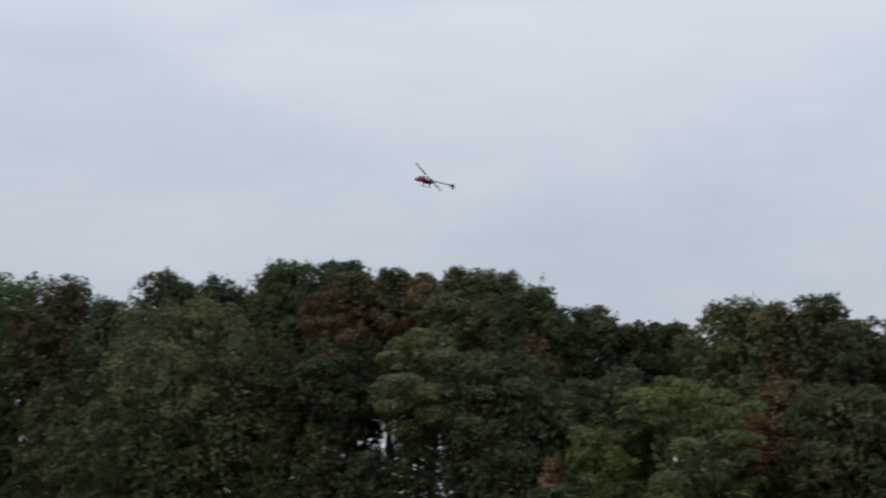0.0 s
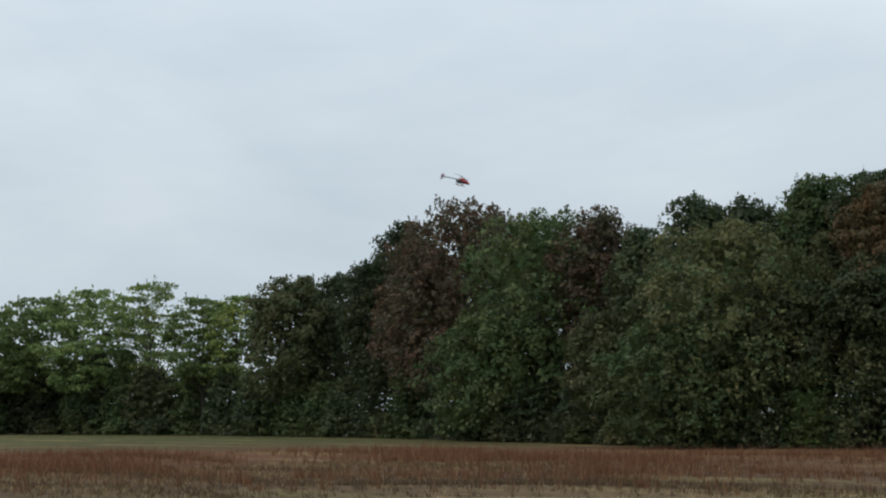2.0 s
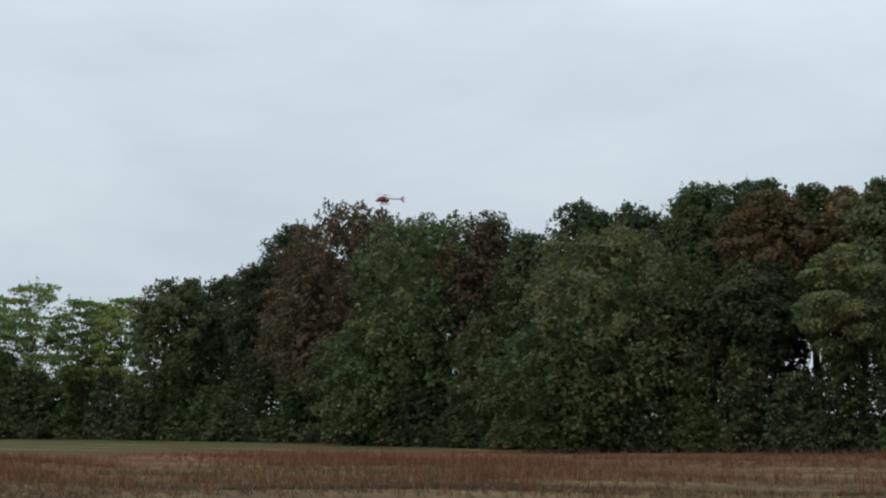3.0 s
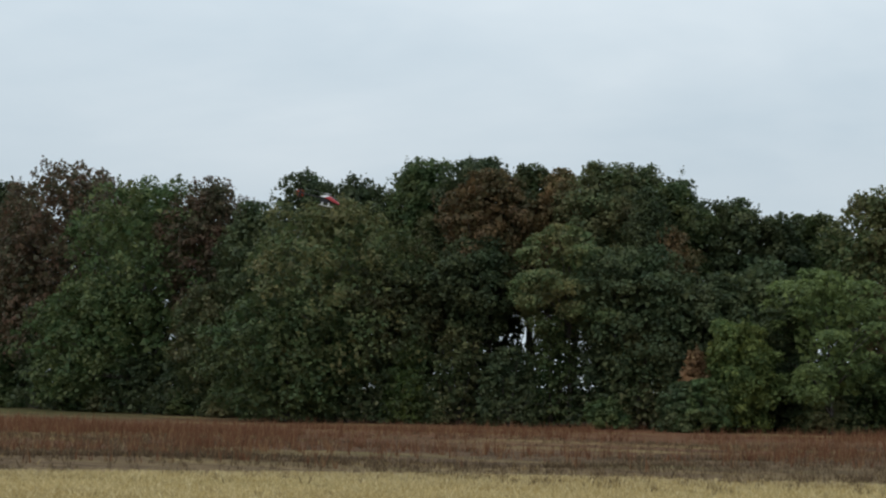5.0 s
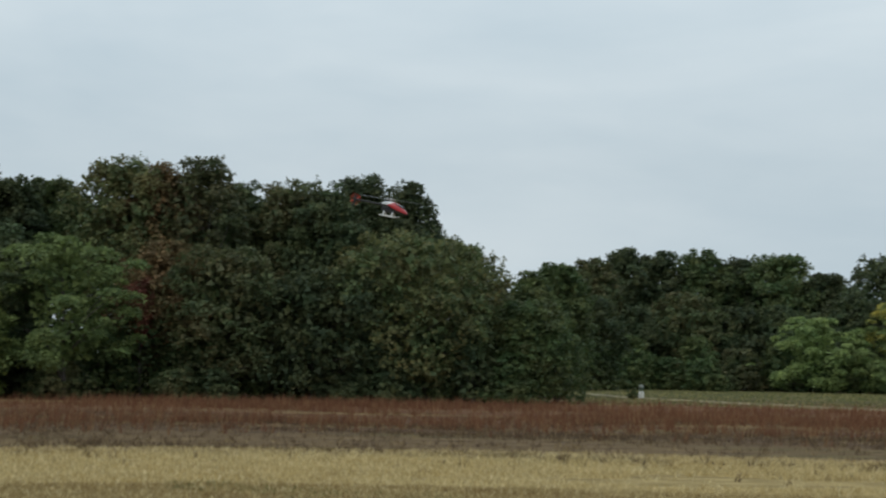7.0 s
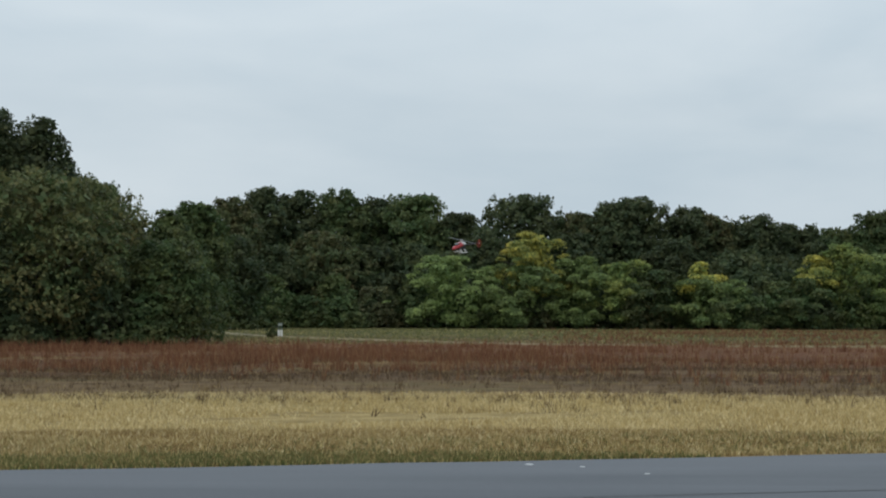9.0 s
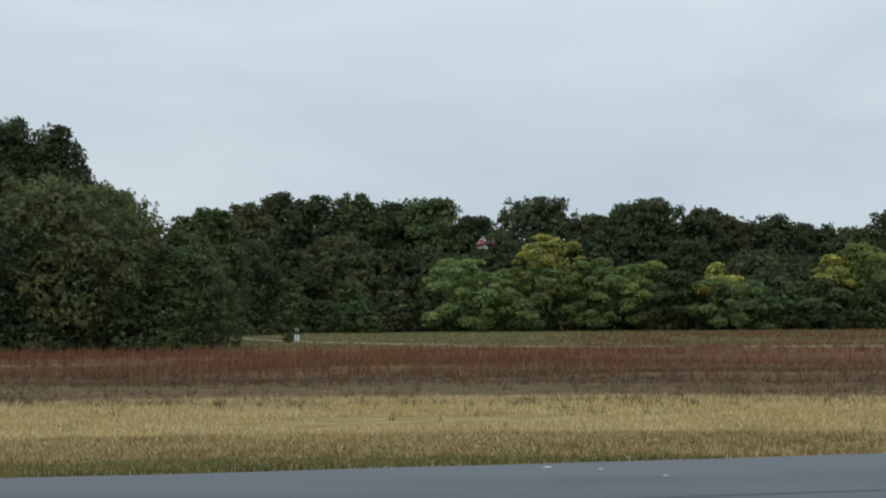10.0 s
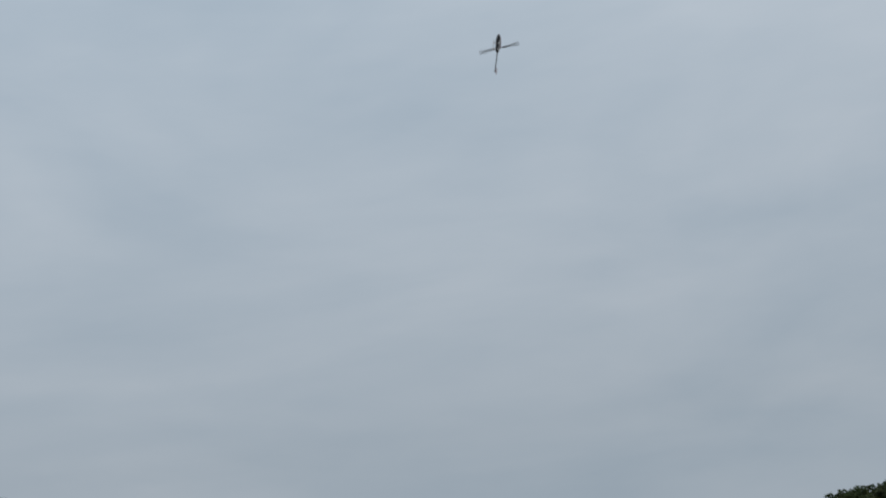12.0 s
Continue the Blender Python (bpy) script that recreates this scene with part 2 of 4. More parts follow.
def part(name, data, parent, label="", material=None):
    """Links a bmesh or a mesh as one mesh object under a thing or a part."""
    if isinstance(data, bmesh.types.BMesh):
        me = bpy.data.meshes.new(name)
        bmesh.ops.recalc_face_normals(data, faces=data.faces)
        data.to_mesh(me)
        data.free()
        me.materials.append(material)
        data = me
    ob = new(name, data)
    ob.parent = parent
    return tagged(ob, label)


def thing(name, m, label, category, group="", kind=""):
    ob = new(name)
    ob.empty_display_size = 0.3
    ob.matrix_basis = m
    return tagged(ob, label, category, group, kind)


def tube(paths, sides=6):
    """Tapered tubes along paths of (point, radius): arrays for quads_mesh."""
    verts, faces = [], []
    for path in paths:
        first = len(verts)
        pts = [Vector(p) for p, _ in path]
        for i, (p, r) in enumerate(path):
            d = (pts[min(i + 1, len(pts) - 1)] - pts[max(i - 1, 0)]).normalized()
            a = d.orthogonal().normalized()
            b = d.cross(a)
            for s in range(sides):
                w = 2 * math.pi * s / sides
                verts.append(tuple(Vector(p) + (a * math.cos(w) + b * math.sin(w)) * r))
        for i in range(len(path) - 1):
            for s in range(sides):
                a0, a1 = first + i * sides + s, first + i * sides + (s + 1) % sides
                faces.append((a0, a1, a1 + sides, a0 + sides))
    return np.array(verts), np.array(faces)


def unit(v):
    return v / np.maximum(np.linalg.norm(v, axis=1, keepdims=True), 1e-9)


def sprays(rng, mid, face, along, length, broad):
    """Pointed leaf sprays at mid, each square to face and pointing along: arrays for quads_mesh."""
    n = len(mid)
    face = unit(face)
    along = unit(along - face * (along * face).sum(1, keepdims=True))
    side = np.cross(face, along)
    length = length[:, None]
    wide = length * rng.uniform(broad * 0.75, broad * 1.25, (n, 1))
    root = mid - along * length * 0.5
    verts = np.stack([root + along * length * 0.2 + side * wide, root + along * length * rng.uniform(0.9, 1.15, (n, 1)), root + along * length * 0.35 - side * wide], 1)
    return verts.reshape(-1, 3)


def profile(shape, u):
    """A crown's breadth at the share u of its height."""
    if shape == "spread":
        return 0.5 + 0.5 * np.sin(np.pi * (0.1 + u * 0.75))
    if shape == "tall":
        return np.where(u < 0.5, 0.55 + 0.45 * np.minimum(u / 0.4, 1), np.sqrt(np.maximum(1 - 0.9 * (np.maximum(u - 0.5, 0) / 0.5) ** 2.4, 0.05)))
    if shape == "bush":
        return np.sqrt(np.maximum(1 - 0.85 * u * u, 0.05))
    return np.maximum(0.08, 1 - np.abs((u - 0.45) / 0.60) ** 2.5) ** 0.5


def clumps(rng, h, r, low, shape, clump, share):
    """Tufts of leaves over a crown's uneven outline: centres, radii and the way out of the crown."""
    tall = h - low
    area = 2 * math.pi * r * tall * 0.8 + math.pi * r * r
    n = max(26, int(share * area / (clump * clump * 1.25)))
    u = rng.random(n * 3)
    u = u[rng.random(n * 3) < 0.25 + 0.75 * profile(shape, u)][:n]
    n = len(u)
    a = rng.random(n) * 2 * math.pi
    p = rng.uniform(0, 2 * math.pi, 4)
    z = u * tall
    bulge = 1 + 0.13 * np.sin(2 * a + p[0] + 0.5 * z) + 0.10 * np.sin(3 * a + p[1] - 0.8 * z) + 0.08 * np.sin(5 * a + p[2] + 1.3 * z)
    q = clump * rng.uniform(0.55, 1.35, n)
    reach = np.maximum(0.0, r * profile(shape, u) * bulge - q * 0.6)
    deep = np.where(u > 0.8, rng.random(n) ** 0.4, rng.random(n) ** 0.16)
    reach = reach * deep
    hump = 1 - 0.07 * (0.5 + 0.5 * np.sin(3 * a + p[3])) * (reach / r) - 0.03 * rng.random(n)
    mid = np.stack([np.cos(a) * reach, np.sin(a) * reach, np.minimum(low + z * hump, h - q * 0.5)], 1)
    out = unit(np.stack([np.cos(a) * reach, np.sin(a) * reach, (u - 0.35) * r * 1.6], 1))
    return mid, q, out


def foliage(rng, h, r, low, shape, count, size, clump, share=1.0, flat=0.35, droop=0.0, fill=0.12, shoots=1.0, squash=0.62):
    """A crown's leaves: tufts lit from above, upright shoots on the outline, large shaded sprays within."""
    mid, q, out = clumps(rng, h, r, low, shape, clump, share)
    weight = q * q * (1.0 + 1.1 * np.clip(out[:, 2] * 2, 0, 1) * (shape in ("round", "tall")))
    pick = rng.choice(len(q), count, p=weight / weight.sum())
    way = unit(rng.normal(size=(count, 3)) * 0.9 + out[pick] * 0.6 + np.array([0, 0, 0.2 + flat]))
    at = mid[pick] + way * np.array([1, 1, squash]) * (q[pick] * rng.random(count) ** 0.4)[:, None]
    at[:, 2] = np.maximum(at[:, 2], 0.06)
    side = out[pick] * np.array([1, 1, 0.3])
    face = way * 0.45 + side * 0.45 + rng.normal(size=(count, 3)) * 0.55
    face[:, 2] += flat * 0.4
    along = rng.normal(size=(count, 3)) * 0.7 + way * 0.6
    along[:, 2] += 0.2 - droop + 0.9 * np.maximum(out[pick][:, 2], 0) * (0.0 if droop else 1.0)
    parts = [sprays(rng, at, face, along, size * rng.uniform(0.55, 1.45, count), 0.42)]
    tips = np.flatnonzero((out[:, 2] > 0.15) & (mid[:, 2] > low + (h - low) * 0.5))
    if shoots and len(tips):
        k = int(max(8, shoots * 5.0 * r * r))
        foot = rng.choice(tips, k)
        long = rng.uniform(0.25, 0.75, k) * (0.5 + 0.5 * min(1.0, h / 12))
        tilt = unit(out[foot] * 0.35 + rng.normal(size=(k, 3)) * 0.15 + np.array([0, 0, 1.0]))
        per = 16
        i = np.repeat(np.arange(k), per)
        s = rng.random(k * per)
        base = mid[foot] + rng.normal(size=(k, 3)) * (q[foot] * 0.5)[:, None]
        top = np.minimum(base[:, 2], h + 0.1 - 0.5 * long)
        base[:, 2] = top
        at = base[i] + tilt[i] * (long[i] * s)[:, None] + rng.normal(size=(k * per, 3)) * (0.11 * (1.1 - s))[:, None]
        parts.append(sprays(rng, at, rng.normal(size=(k * per, 3)) + out[foot][i] * 0.6, tilt[i] * 1.3 + rng.normal(size=(k * per, 3)) * 0.45, size * rng.uniform(0.45, 1.0, k * per), 0.4))
    n = int(count * fill)
    if n:
        u = rng.random(n)
        a = rng.random(n) * 2 * math.pi
        d = r * profile(shape, u) * rng.uniform(0.1, 0.45 if shape == "tufted" else 0.82, n)
        at = np.stack([np.cos(a) * d, np.sin(a) * d, low + (h - low) * (0.04 + 0.91 * u)], 1)
        parts.append(sprays(rng, at, rng.normal(size=(n, 3)), rng.normal(size=(n, 3)), size * rng.uniform(1.7, 2.6, n), 0.4))
    v = np.vstack(parts)
    v[:, 2] = np.maximum(v[:, 2], 0.02)
    return (v, np.arange(len(v)).reshape(-1, 3)), mid, q


TREES = {"n": 0}
# the crowns' ways of growing: tuft radius, share of outline covered, shoots, how flat the tufts lie, inner fill
HABIT = {
    "round": (0.60, 0.70, 1.6, 0.80, 0.24),
    "tall": (0.54, 0.76, 2.6, 0.95, 0.24),
    "spread": (0.75, 0.66, 0.5, 0.36, 0.04),
    "tufted": (0.74, 0.30, 0.0, 0.52, 0.10),
}


def tree(az, d, h, r, leaf, label, low=0.3, shape="round", dense=1.0, bark=None, size=0.155, group="trees of the wood", flat=0.35, droop=0.0, stem=1.0):
    """A broadleaf tree: tapered trunk, limbs into its tufts, a crown of leaf sprays."""
    TREES["n"] += 1
    rng = np.random.default_rng(1000 + TREES["n"])
    ob = thing("tree", pose(*spot(az, d), 0, 0, 0), label, "tree", group)
    size = size * (0.45 + 0.55 * d / 72.0)
    r *= 1.1
    clump, share, shoots, squash, fill = HABIT[shape]
    clump *= 0.75 + 0.25 * d / 72.0
    area = 2 * math.pi * r * (h * (1 - low)) * 0.8 + math.pi * r * r
    want = dense * share * area * (2.6 if shape == "tufted" else 1.9) / (size * size * 0.27)
    count = int(min(10600, max(1300, want)))
    size *= min(1.16 if r < 4 else 1.32, max(1.0, math.sqrt(want / count)))
    (v, f), mid, q = foliage(rng, h, r, low * h, shape, count, size, clump, share, flat, droop, fill if dense >= 0.6 else fill * 0.4, shoots, squash)
    part("crown", quads_mesh("crown", v, f, LEAF[leaf]), ob)
    lean = rng.normal(0, 0.02, 2)
    top = h * 0.86
    base_r = (0.011 * h + 0.025) * stem
    bole = []
    for i in range(7):
        s = i / 6
        bole.append(((lean[0] * top * s + rng.normal(0, 0.07) * s, lean[1] * top * s + rng.normal(0, 0.07) * s, -0.15 + (top + 0.15) * s), base_r * (1 - 0.85 * s) * (1.35 if i == 0 else 1)))
    paths = [bole]
    for i in rng.choice(len(q), min(len(q), 26 if shape == "spread" else 16), replace=False):
        p1 = Vector(mid[i])
        s = rng.uniform(0.45, 0.8) * min(1.0, p1.z / top)
        p0 = Vector((lean[0] * top * s, lean[1] * top * s, top * s))
        bend = p0.lerp(p1, 0.5) + Vector((0, 0, 0.08 * (p1 - p0).length))
        k = base_r * (1 - 0.8 * s) * 0.5
        paths.append([(p0, k), (bend, k * 0.65), (p1, k * 0.2)])
    v, f = tube(paths)
    part("trunk", quads_mesh("trunk", v, f, bark or BARK, True), ob)
    return ob


def shrub(az, d, h, r, leaf, label, group="undergrowth along the wood", size=0.17, name="shrub"):
    """A bush of many stems, leafy to the ground."""
    TREES["n"] += 1
    rng = np.random.default_rng(5000 + TREES["n"])
    ob = thing(name, pose(*spot(az, d), 0, 0, 0), label, "shrub", group)
    size = size * (0.45 + 0.55 * d / 72.0)
    area = 2 * math.pi * r * h * 0.8 + 3 * r * r
    count = int(min(2300, max(300, area * 1.3 / (size * size * 0.27))))
    clump = min(0.42, r * 0.32) * (0.75 + 0.25 * d / 72.0)
    (v, f), mid, q = foliage(rng, h, r, 0.05, "bush", count, size, clump, 1.0, 0.6, 0.1, 0.22, 0.6, 0.5)
    part("crown", quads_mesh("crown", v, f, LEAF[leaf]), ob)
    paths = [[((0.1 * math.cos(i), 0.1 * math.sin(i), -0.1), 0.035), ((mid[i][0] * 0.5, mid[i][1] * 0.5, mid[i][2] * 0.6), 0.022), (tuple(mid[i]), 0.006)] for i in range(min(9, len(q)))]
    v, f = tube(paths, 5)
    part("stem", quads_mesh("stem", v, f, BARK, True), ob)
    return ob


# ---- ground and runway ----


def ground():
    bm = bmesh.new()
    rings = [0.0, 6, 12, 18, 25, 35, 50, 70, 95, 130, 180, 260, 420, 800, 1600, 3200]
    rows = []
    for r in rings:
        if r == 0:
            rows.append([bm.verts.new((0, 0, 0))])
            continue
        ring = []
        for i in range(72):
            a = 2 * math.pi * i / 72
            x, y = r * math.cos(a), r * math.sin(a)
            ring.append(bm.verts.new((x, y, 0.0 if r < 20 or r > 400 else 0.06 * noise.noise(Vector((x * 0.03, y * 0.03, 2))))))
        rows.append(ring)
    for a, b in zip(rows, rows[1:]):
        for i in range(72):
            j = (i + 1) % 72
            bm.faces.new((a[0], b[i], b[j]) if len(a) == 1 else (a[i], b[i], b[j], a[j]))
    ob = part("ground", bm, None, "", GROUND)
    return tagged(ob, "dry autumn field in strips of straw, rust and green", "field", "", "structure")


ground()


def runway():
    """The paved strip on which the camera's owner stands; its far edge is ragged."""
    bm = bmesh.new()
    rng = random.Random(4)
    near, far = [], []
    for i in range(121):
        u = -60 + i
        bend = max(0.0, -4.0 - u)
        far.append(strip(u, max(5.0, 16.28 - 0.035 * bend * bend) + rng.uniform(-0.05, 0.05)))
        near.append(strip(u, -8.0 + rng.uniform(-0.05, 0.05)))
    top_n, top_f = ([bm.verts.new((p.x, p.y, 0.02)) for p in side] for side in (near, far))
    low_n, low_f = ([bm.verts.new((p.x, p.y, -0.12)) for p in side] for side in (near, far))
    for i in range(120):
        bm.faces.new((top_n[i], top_n[i + 1], top_f[i + 1], top_f[i]))
        bm.faces.new((top_f[i], top_f[i + 1], low_f[i + 1], low_f[i]))
        bm.faces.new((low_n[i], low_n[i + 1], top_n[i + 1], top_n[i]))
    ob = part("runway", bm, None, "", ASPHALT)
    return tagged(ob, "grey weathered asphalt runway with a tarred seam", "runway", "", "structure")


runway()

# ---- the wood ----
EDGE = ((-40, 150), (-16, 139), (-10.8, 130), (1.9, 132), (8, 128), (9.5, 76), (10, 74), (22.5, 70.6), (37, 71), (45.5, 75), (48, 78), (54, 94), (59, 112), (71, 150), (90, 180))


def wood_edge(az):
    """How far off the foot of the wood lies on a bearing."""
    return float(np.interp(az, [e[0] for e in EDGE], [e[1] for e in EDGE]))


tree(69.95, 146.7, 13.8, 5.1, "bright", "airy fresh green tree with drooping leaf sprays", 0.3, "spread", 0.9, droop=0.5)
tree(72.22, 151.9, 13.1, 5.0, "bright", "airy fresh green tree with drooping leaf sprays", 0.3, "spread", 0.9, droop=0.5)
tree(74.24, 155.1, 12.6, 5.8, "bright", "airy fresh green tree with drooping leaf sprays", 0.3, "spread", 0.9, droop=0.5)
tree(76.33, 158.4, 13.3, 5.9, "bright", "airy fresh green tree with drooping leaf sprays", 0.3, "spread", 0.9, droop=0.5)
tree(67.98, 142.4, 14.2, 2.8, "lime", "thin yellowing tree with bare twigs", 0.4, "spread", 0.35, droop=0.5)
tree(66.04, 134.3, 12.1, 3.0, "bright", "airy fresh green tree with drooping leaf sprays", 0.3, "spread", 0.75, droop=0.5)
tree(64.79, 133.3, 12.2, 3.0, "lime", "airy fresh green tree with drooping leaf sprays", 0.3, "spread", 0.75, droop=0.5)
tree(62.64, 123.5, 12.7, 4.2, "olive", "olive green tree with a rounded crown", 0.25, "round", 0.7)
tree(60.95, 122.2, 12.8, 2.9, "dark", "slender dark tree with a thin crown", 0.3, "tall", 0.5)
tree(59.74, 116.3, 13.4, 2.6, "dark", "dense dark green tree of the wood", 0.25, "tall", 0.6)
tree(58.54, 118.3, 16.6, 3.2, "dark", "scraggy dark green tree at the edge of the wood", 0.2, "tall", 0.7)
tree(56.02, 106.3, 16.5, 6.0, "wine", "tall red-brown autumn tree with a broad crown", 0.2, "round", 1)
tree(57.64, 111.1, 13.5, 3.6, "wine", "red-brown autumn tree in the wood", 0.2, "round", 1)
tree(53.32, 94.2, 14.2, 4.9, "mid", "broad green tree at the front of the wood", 0.15, "round", 1)
tree(50.96, 91.9, 14.1, 3.0, "wine", "red-brown autumn tree with a thin top", 0.2, "tall", 0.8)
tree(49.43, 86.8, 12.0, 2.2, "dark", "dense dark green tree of the wood", 0.2, "round", 1)
tree(47.42, 84.3, 13.6, 2.7, "dark", "dense dark green tree of the wood", 0.2, "tall", 1)
tree(46.28, 75.9, 10.9, 4.6, "amber", "broad olive green tree turning yellow", 0.15, "round", 1)
tree(45.53, 83.0, 13.1, 2.7, "dark", "dense dark green tree of the wood", 0.25, "tall", 1)
tree(43.00, 82.8, 14.1, 2.5, "mid", "tall green tree with a spiky top", 0.48, "tall", 0.7)
tree(40.94, 79.9, 13.9, 2.8, "dark", "dense dark green tree of the wood", 0.48, "round", 1)
tree(55.07, 96.8, 8.3, 4.1, "mid", "low green tree at the wood's edge", 0.05, "round", 1)
tree(50.69, 84.6, 7.2, 2.4, "olive", "low olive-brown tree at the wood's edge", 0.1, "round", 1)
tree(48.04, 75.1, 6.2, 3.9, "mid", "low green tree at the wood's edge", 0.05, "round", 1)
tree(40.47, 76.6, 12.7, 2.6, "rust", "tall rusty orange tree", 0.48, "round", 1)
tree(39.01, 78.9, 13.5, 1.7, "olive", "tall olive brown tree", 0.48, "tall", 0.9)
tree(37.84, 77.4, 12.9, 1.6, "rust", "narrow rusty brown tree", 0.48, "tall", 0.8)
tree(36.16, 77.0, 13.1, 2.5, "olive", "tall olive brown tree", 0.48, "tall", 1)
tree(34.97, 78.9, 13.3, 2.6, "olive", "tall olive brown tree", 0.48, "tall", 1)
tree(33.60, 75.9, 12.2, 2.0, "mid", "green tree of the wood", 0.25, "round", 1)
tree(37.40, 72.2, 9.7, 2.9, "amber", "dark tree with olive tufts of leaves", 0.48, "tufted", 1)
tree(35.01, 71.9, 8.4, 3.0, "dark", "dense dark green tree of the wood", 0.25, "round", 1)
tree(43.99, 75.3, 7.8, 2.5, "olive", "small rusty tree in the wood", 0.3, "round", 1)
tree(31.37, 76.8, 11.3, 2.1, "dark", "dense dark green tree of the wood", 0.25, "round", 1)
tree(29.70, 76.8, 10.6, 1.6, "dark", "dense dark green tree of the wood", 0.25, "round", 1)
tree(28.60, 78.8, 10.7, 1.9, "mid", "green tree of the wood", 0.5, "round", 1)
tree(25.84, 75.7, 11.6, 2.6, "amber", "olive tree with thin spots in its crown", 0.25, "tall", 0.75)
tree(24.40, 75.7, 11.3, 2.2, "rust", "brownish autumn tree in the wood", 0.25, "tall", 0.8)
tree(22.92, 74.6, 11.5, 2.5, "olive", "olive brown tree with a round top", 0.2, "round", 1)
tree(27.83, 67.7, 7.3, 3.1, "bright", "fresh green tree with layered tufts of leaves", 0.2, "tufted", 1.1, flat=0.7, droop=0.2)
tree(31.23, 67.8, 4.9, 1.6, "lime", "small yellow-green tree in the wood", 0.05, "round", 1)
tree(32.64, 70.9, 7.0, 2.3, "dark", "dense dark green tree of the wood", 0.2, "round", 1)
tree(30.31, 70.8, 7.6, 2.3, "dark", "dense dark green tree of the wood", 0.2, "round", 1)
tree(41.03, 74.9, 9.0, 2.3, "dark", "dense dark green tree of the wood", 0.48, "tall", 1)
tree(21.44, 77.9, 10.9, 1.7, "dark", "dense dark green tree of the wood", 0.25, "tall", 0.9)
tree(19.80, 76.3, 10.8, 2.1, "olive", "dark olive tree of the wood", 0.2, "round", 1)
tree(18.47, 75.7, 10.7, 2.2, "dark", "dense dark green tree of the wood", 0.2, "round", 1)
tree(17.08, 80.1, 11.7, 2.3, "dark", "dense dark green tree of the wood", 0.2, "round", 1)
tree(15.30, 78.6, 11.1, 2.0, "dark", "dense dark green tree of the wood", 0.2, "tall", 1)
tree(15.33, 72.6, 8.0, 4.2, "amber", "broad olive tree tinged with yellow", 0.1, "round", 1)
tree(13.31, 76.1, 7.6, 2.1, "amber", "olive tree with bare twigs at its top", 0.1, "tall", 0.5)
tree(10.67, 73.8, 4.9, 2.3, "mid", "low green tree at the end of the wood", 0.05, "round", 1)
tree(12.35, 75.4, 5.8, 2.1, "olive", "low olive tree at the end of the wood", 0.05, "round", 1)
tree(22.06, 70.7, 6.9, 3.0, "olive", "dark olive tree of the wood", 0.15, "round", 1)
tree(18.82, 70.6, 5.9, 3.3, "dark", "dense dark green tree of the wood", 0.1, "round", 1)
tree(24.20, 72.6, 7.2, 2.7, "rust", "brownish autumn tree in the wood", 0.2, "tall", 1)
tree(10.56, 87.8, 7.1, 2.0, "mid", "green tree of the far wood", 0.15, "round", 1, group="trees of the far wood")
tree(9.42, 92.7, 8.2, 1.8, "mid", "green tree of the far wood", 0.15, "round", 1, group="trees of the far wood")
tree(8.23, 134.0, 11.2, 2.8, "olive", "green tree of the far wood", 0.15, "round", 1, group="trees of the far wood")
tree(7.01, 142.6, 12.8, 2.8, "dark", "dense dark green tree of the wood", 0.15, "round", 1, group="trees of the far wood")
tree(5.78, 143.5, 12.7, 2.8, "dark", "dense dark green tree of the wood", 0.15, "round", 1, group="trees of the far wood")
tree(4.21, 144.5, 12.9, 3.5, "mid", "green tree of the far wood", 0.15, "round", 1, group="trees of the far wood")
tree(2.92, 145.3, 12.1, 3.1, "dark", "dense dark green tree of the wood", 0.15, "round", 1, group="trees of the far wood")
tree(1.43, 145.9, 12.5, 4.4, "mid", "green tree of the far wood", 0.15, "round", 1, group="trees of the far wood")
tree(-0.24, 145.7, 10.7, 3.4, "dark", "dense dark green tree of the wood", 0.15, "round", 1, group="trees of the far wood")
tree(-2.71, 145.3, 12.4, 4.6, "dark", "dense dark green tree of the wood", 0.15, "round", 1, group="trees of the far wood")
tree(-4.84, 144.9, 10.7, 3.4, "olive", "green tree of the far wood", 0.15, "round", 1, group="trees of the far wood")
tree(-6.11, 144.7, 11.7, 3.0, "dark", "dense dark green tree of the wood", 0.15, "round", 1, group="trees of the far wood")
tree(-7.17, 144.6, 12.2, 3.2, "dark", "dense dark green tree of the wood", 0.15, "round", 1, group="trees of the far wood")
tree(-9.06, 144.3, 11.1, 3.2, "dark", "dense dark green tree of the wood", 0.15, "round", 1, group="trees of the far wood")
tree(-10.03, 144.1, 10.3, 3.0, "olive", "green tree of the far wood", 0.15, "round", 1, group="trees of the far wood")
tree(-11.44, 145.1, 10.4, 3.4, "dark", "dense dark green tree of the wood", 0.15, "round", 1, group="trees of the far wood")
tree(-12.87, 147.6, 9.6, 3.4, "dark", "dense dark green tree of the wood", 0.15, "round", 1, group="trees of the far wood")
tree(-14.38, 150.2, 9.3, 3.5, "mid", "green tree of the far wood", 0.15, "round", 1, group="trees of the far wood")
tree(-15.89, 152.8, 11.2, 3.6, "mid", "green tree of the far wood", 0.15, "round", 1, group="trees of the far wood")
tree(-17.65, 153.8, 11.6, 4.3, "dark", "dense dark green tree of the wood", 0.15, "round", 1, group="trees of the far wood")
tree(-19.57, 154.6, 11.0, 4.3, "dark", "dense dark green tree of the wood", 0.15, "round", 1, group="trees of the far wood")
tree(-21.45, 155.5, 11.4, 4.4, "mid", "green tree of the far wood", 0.15, "round", 1, group="trees of the far wood")
tree(8.47, 119.5, 7.2, 3.1, "dark", "dense dark green tree of the wood", 0.05, "round", 1, group="trees of the far wood")
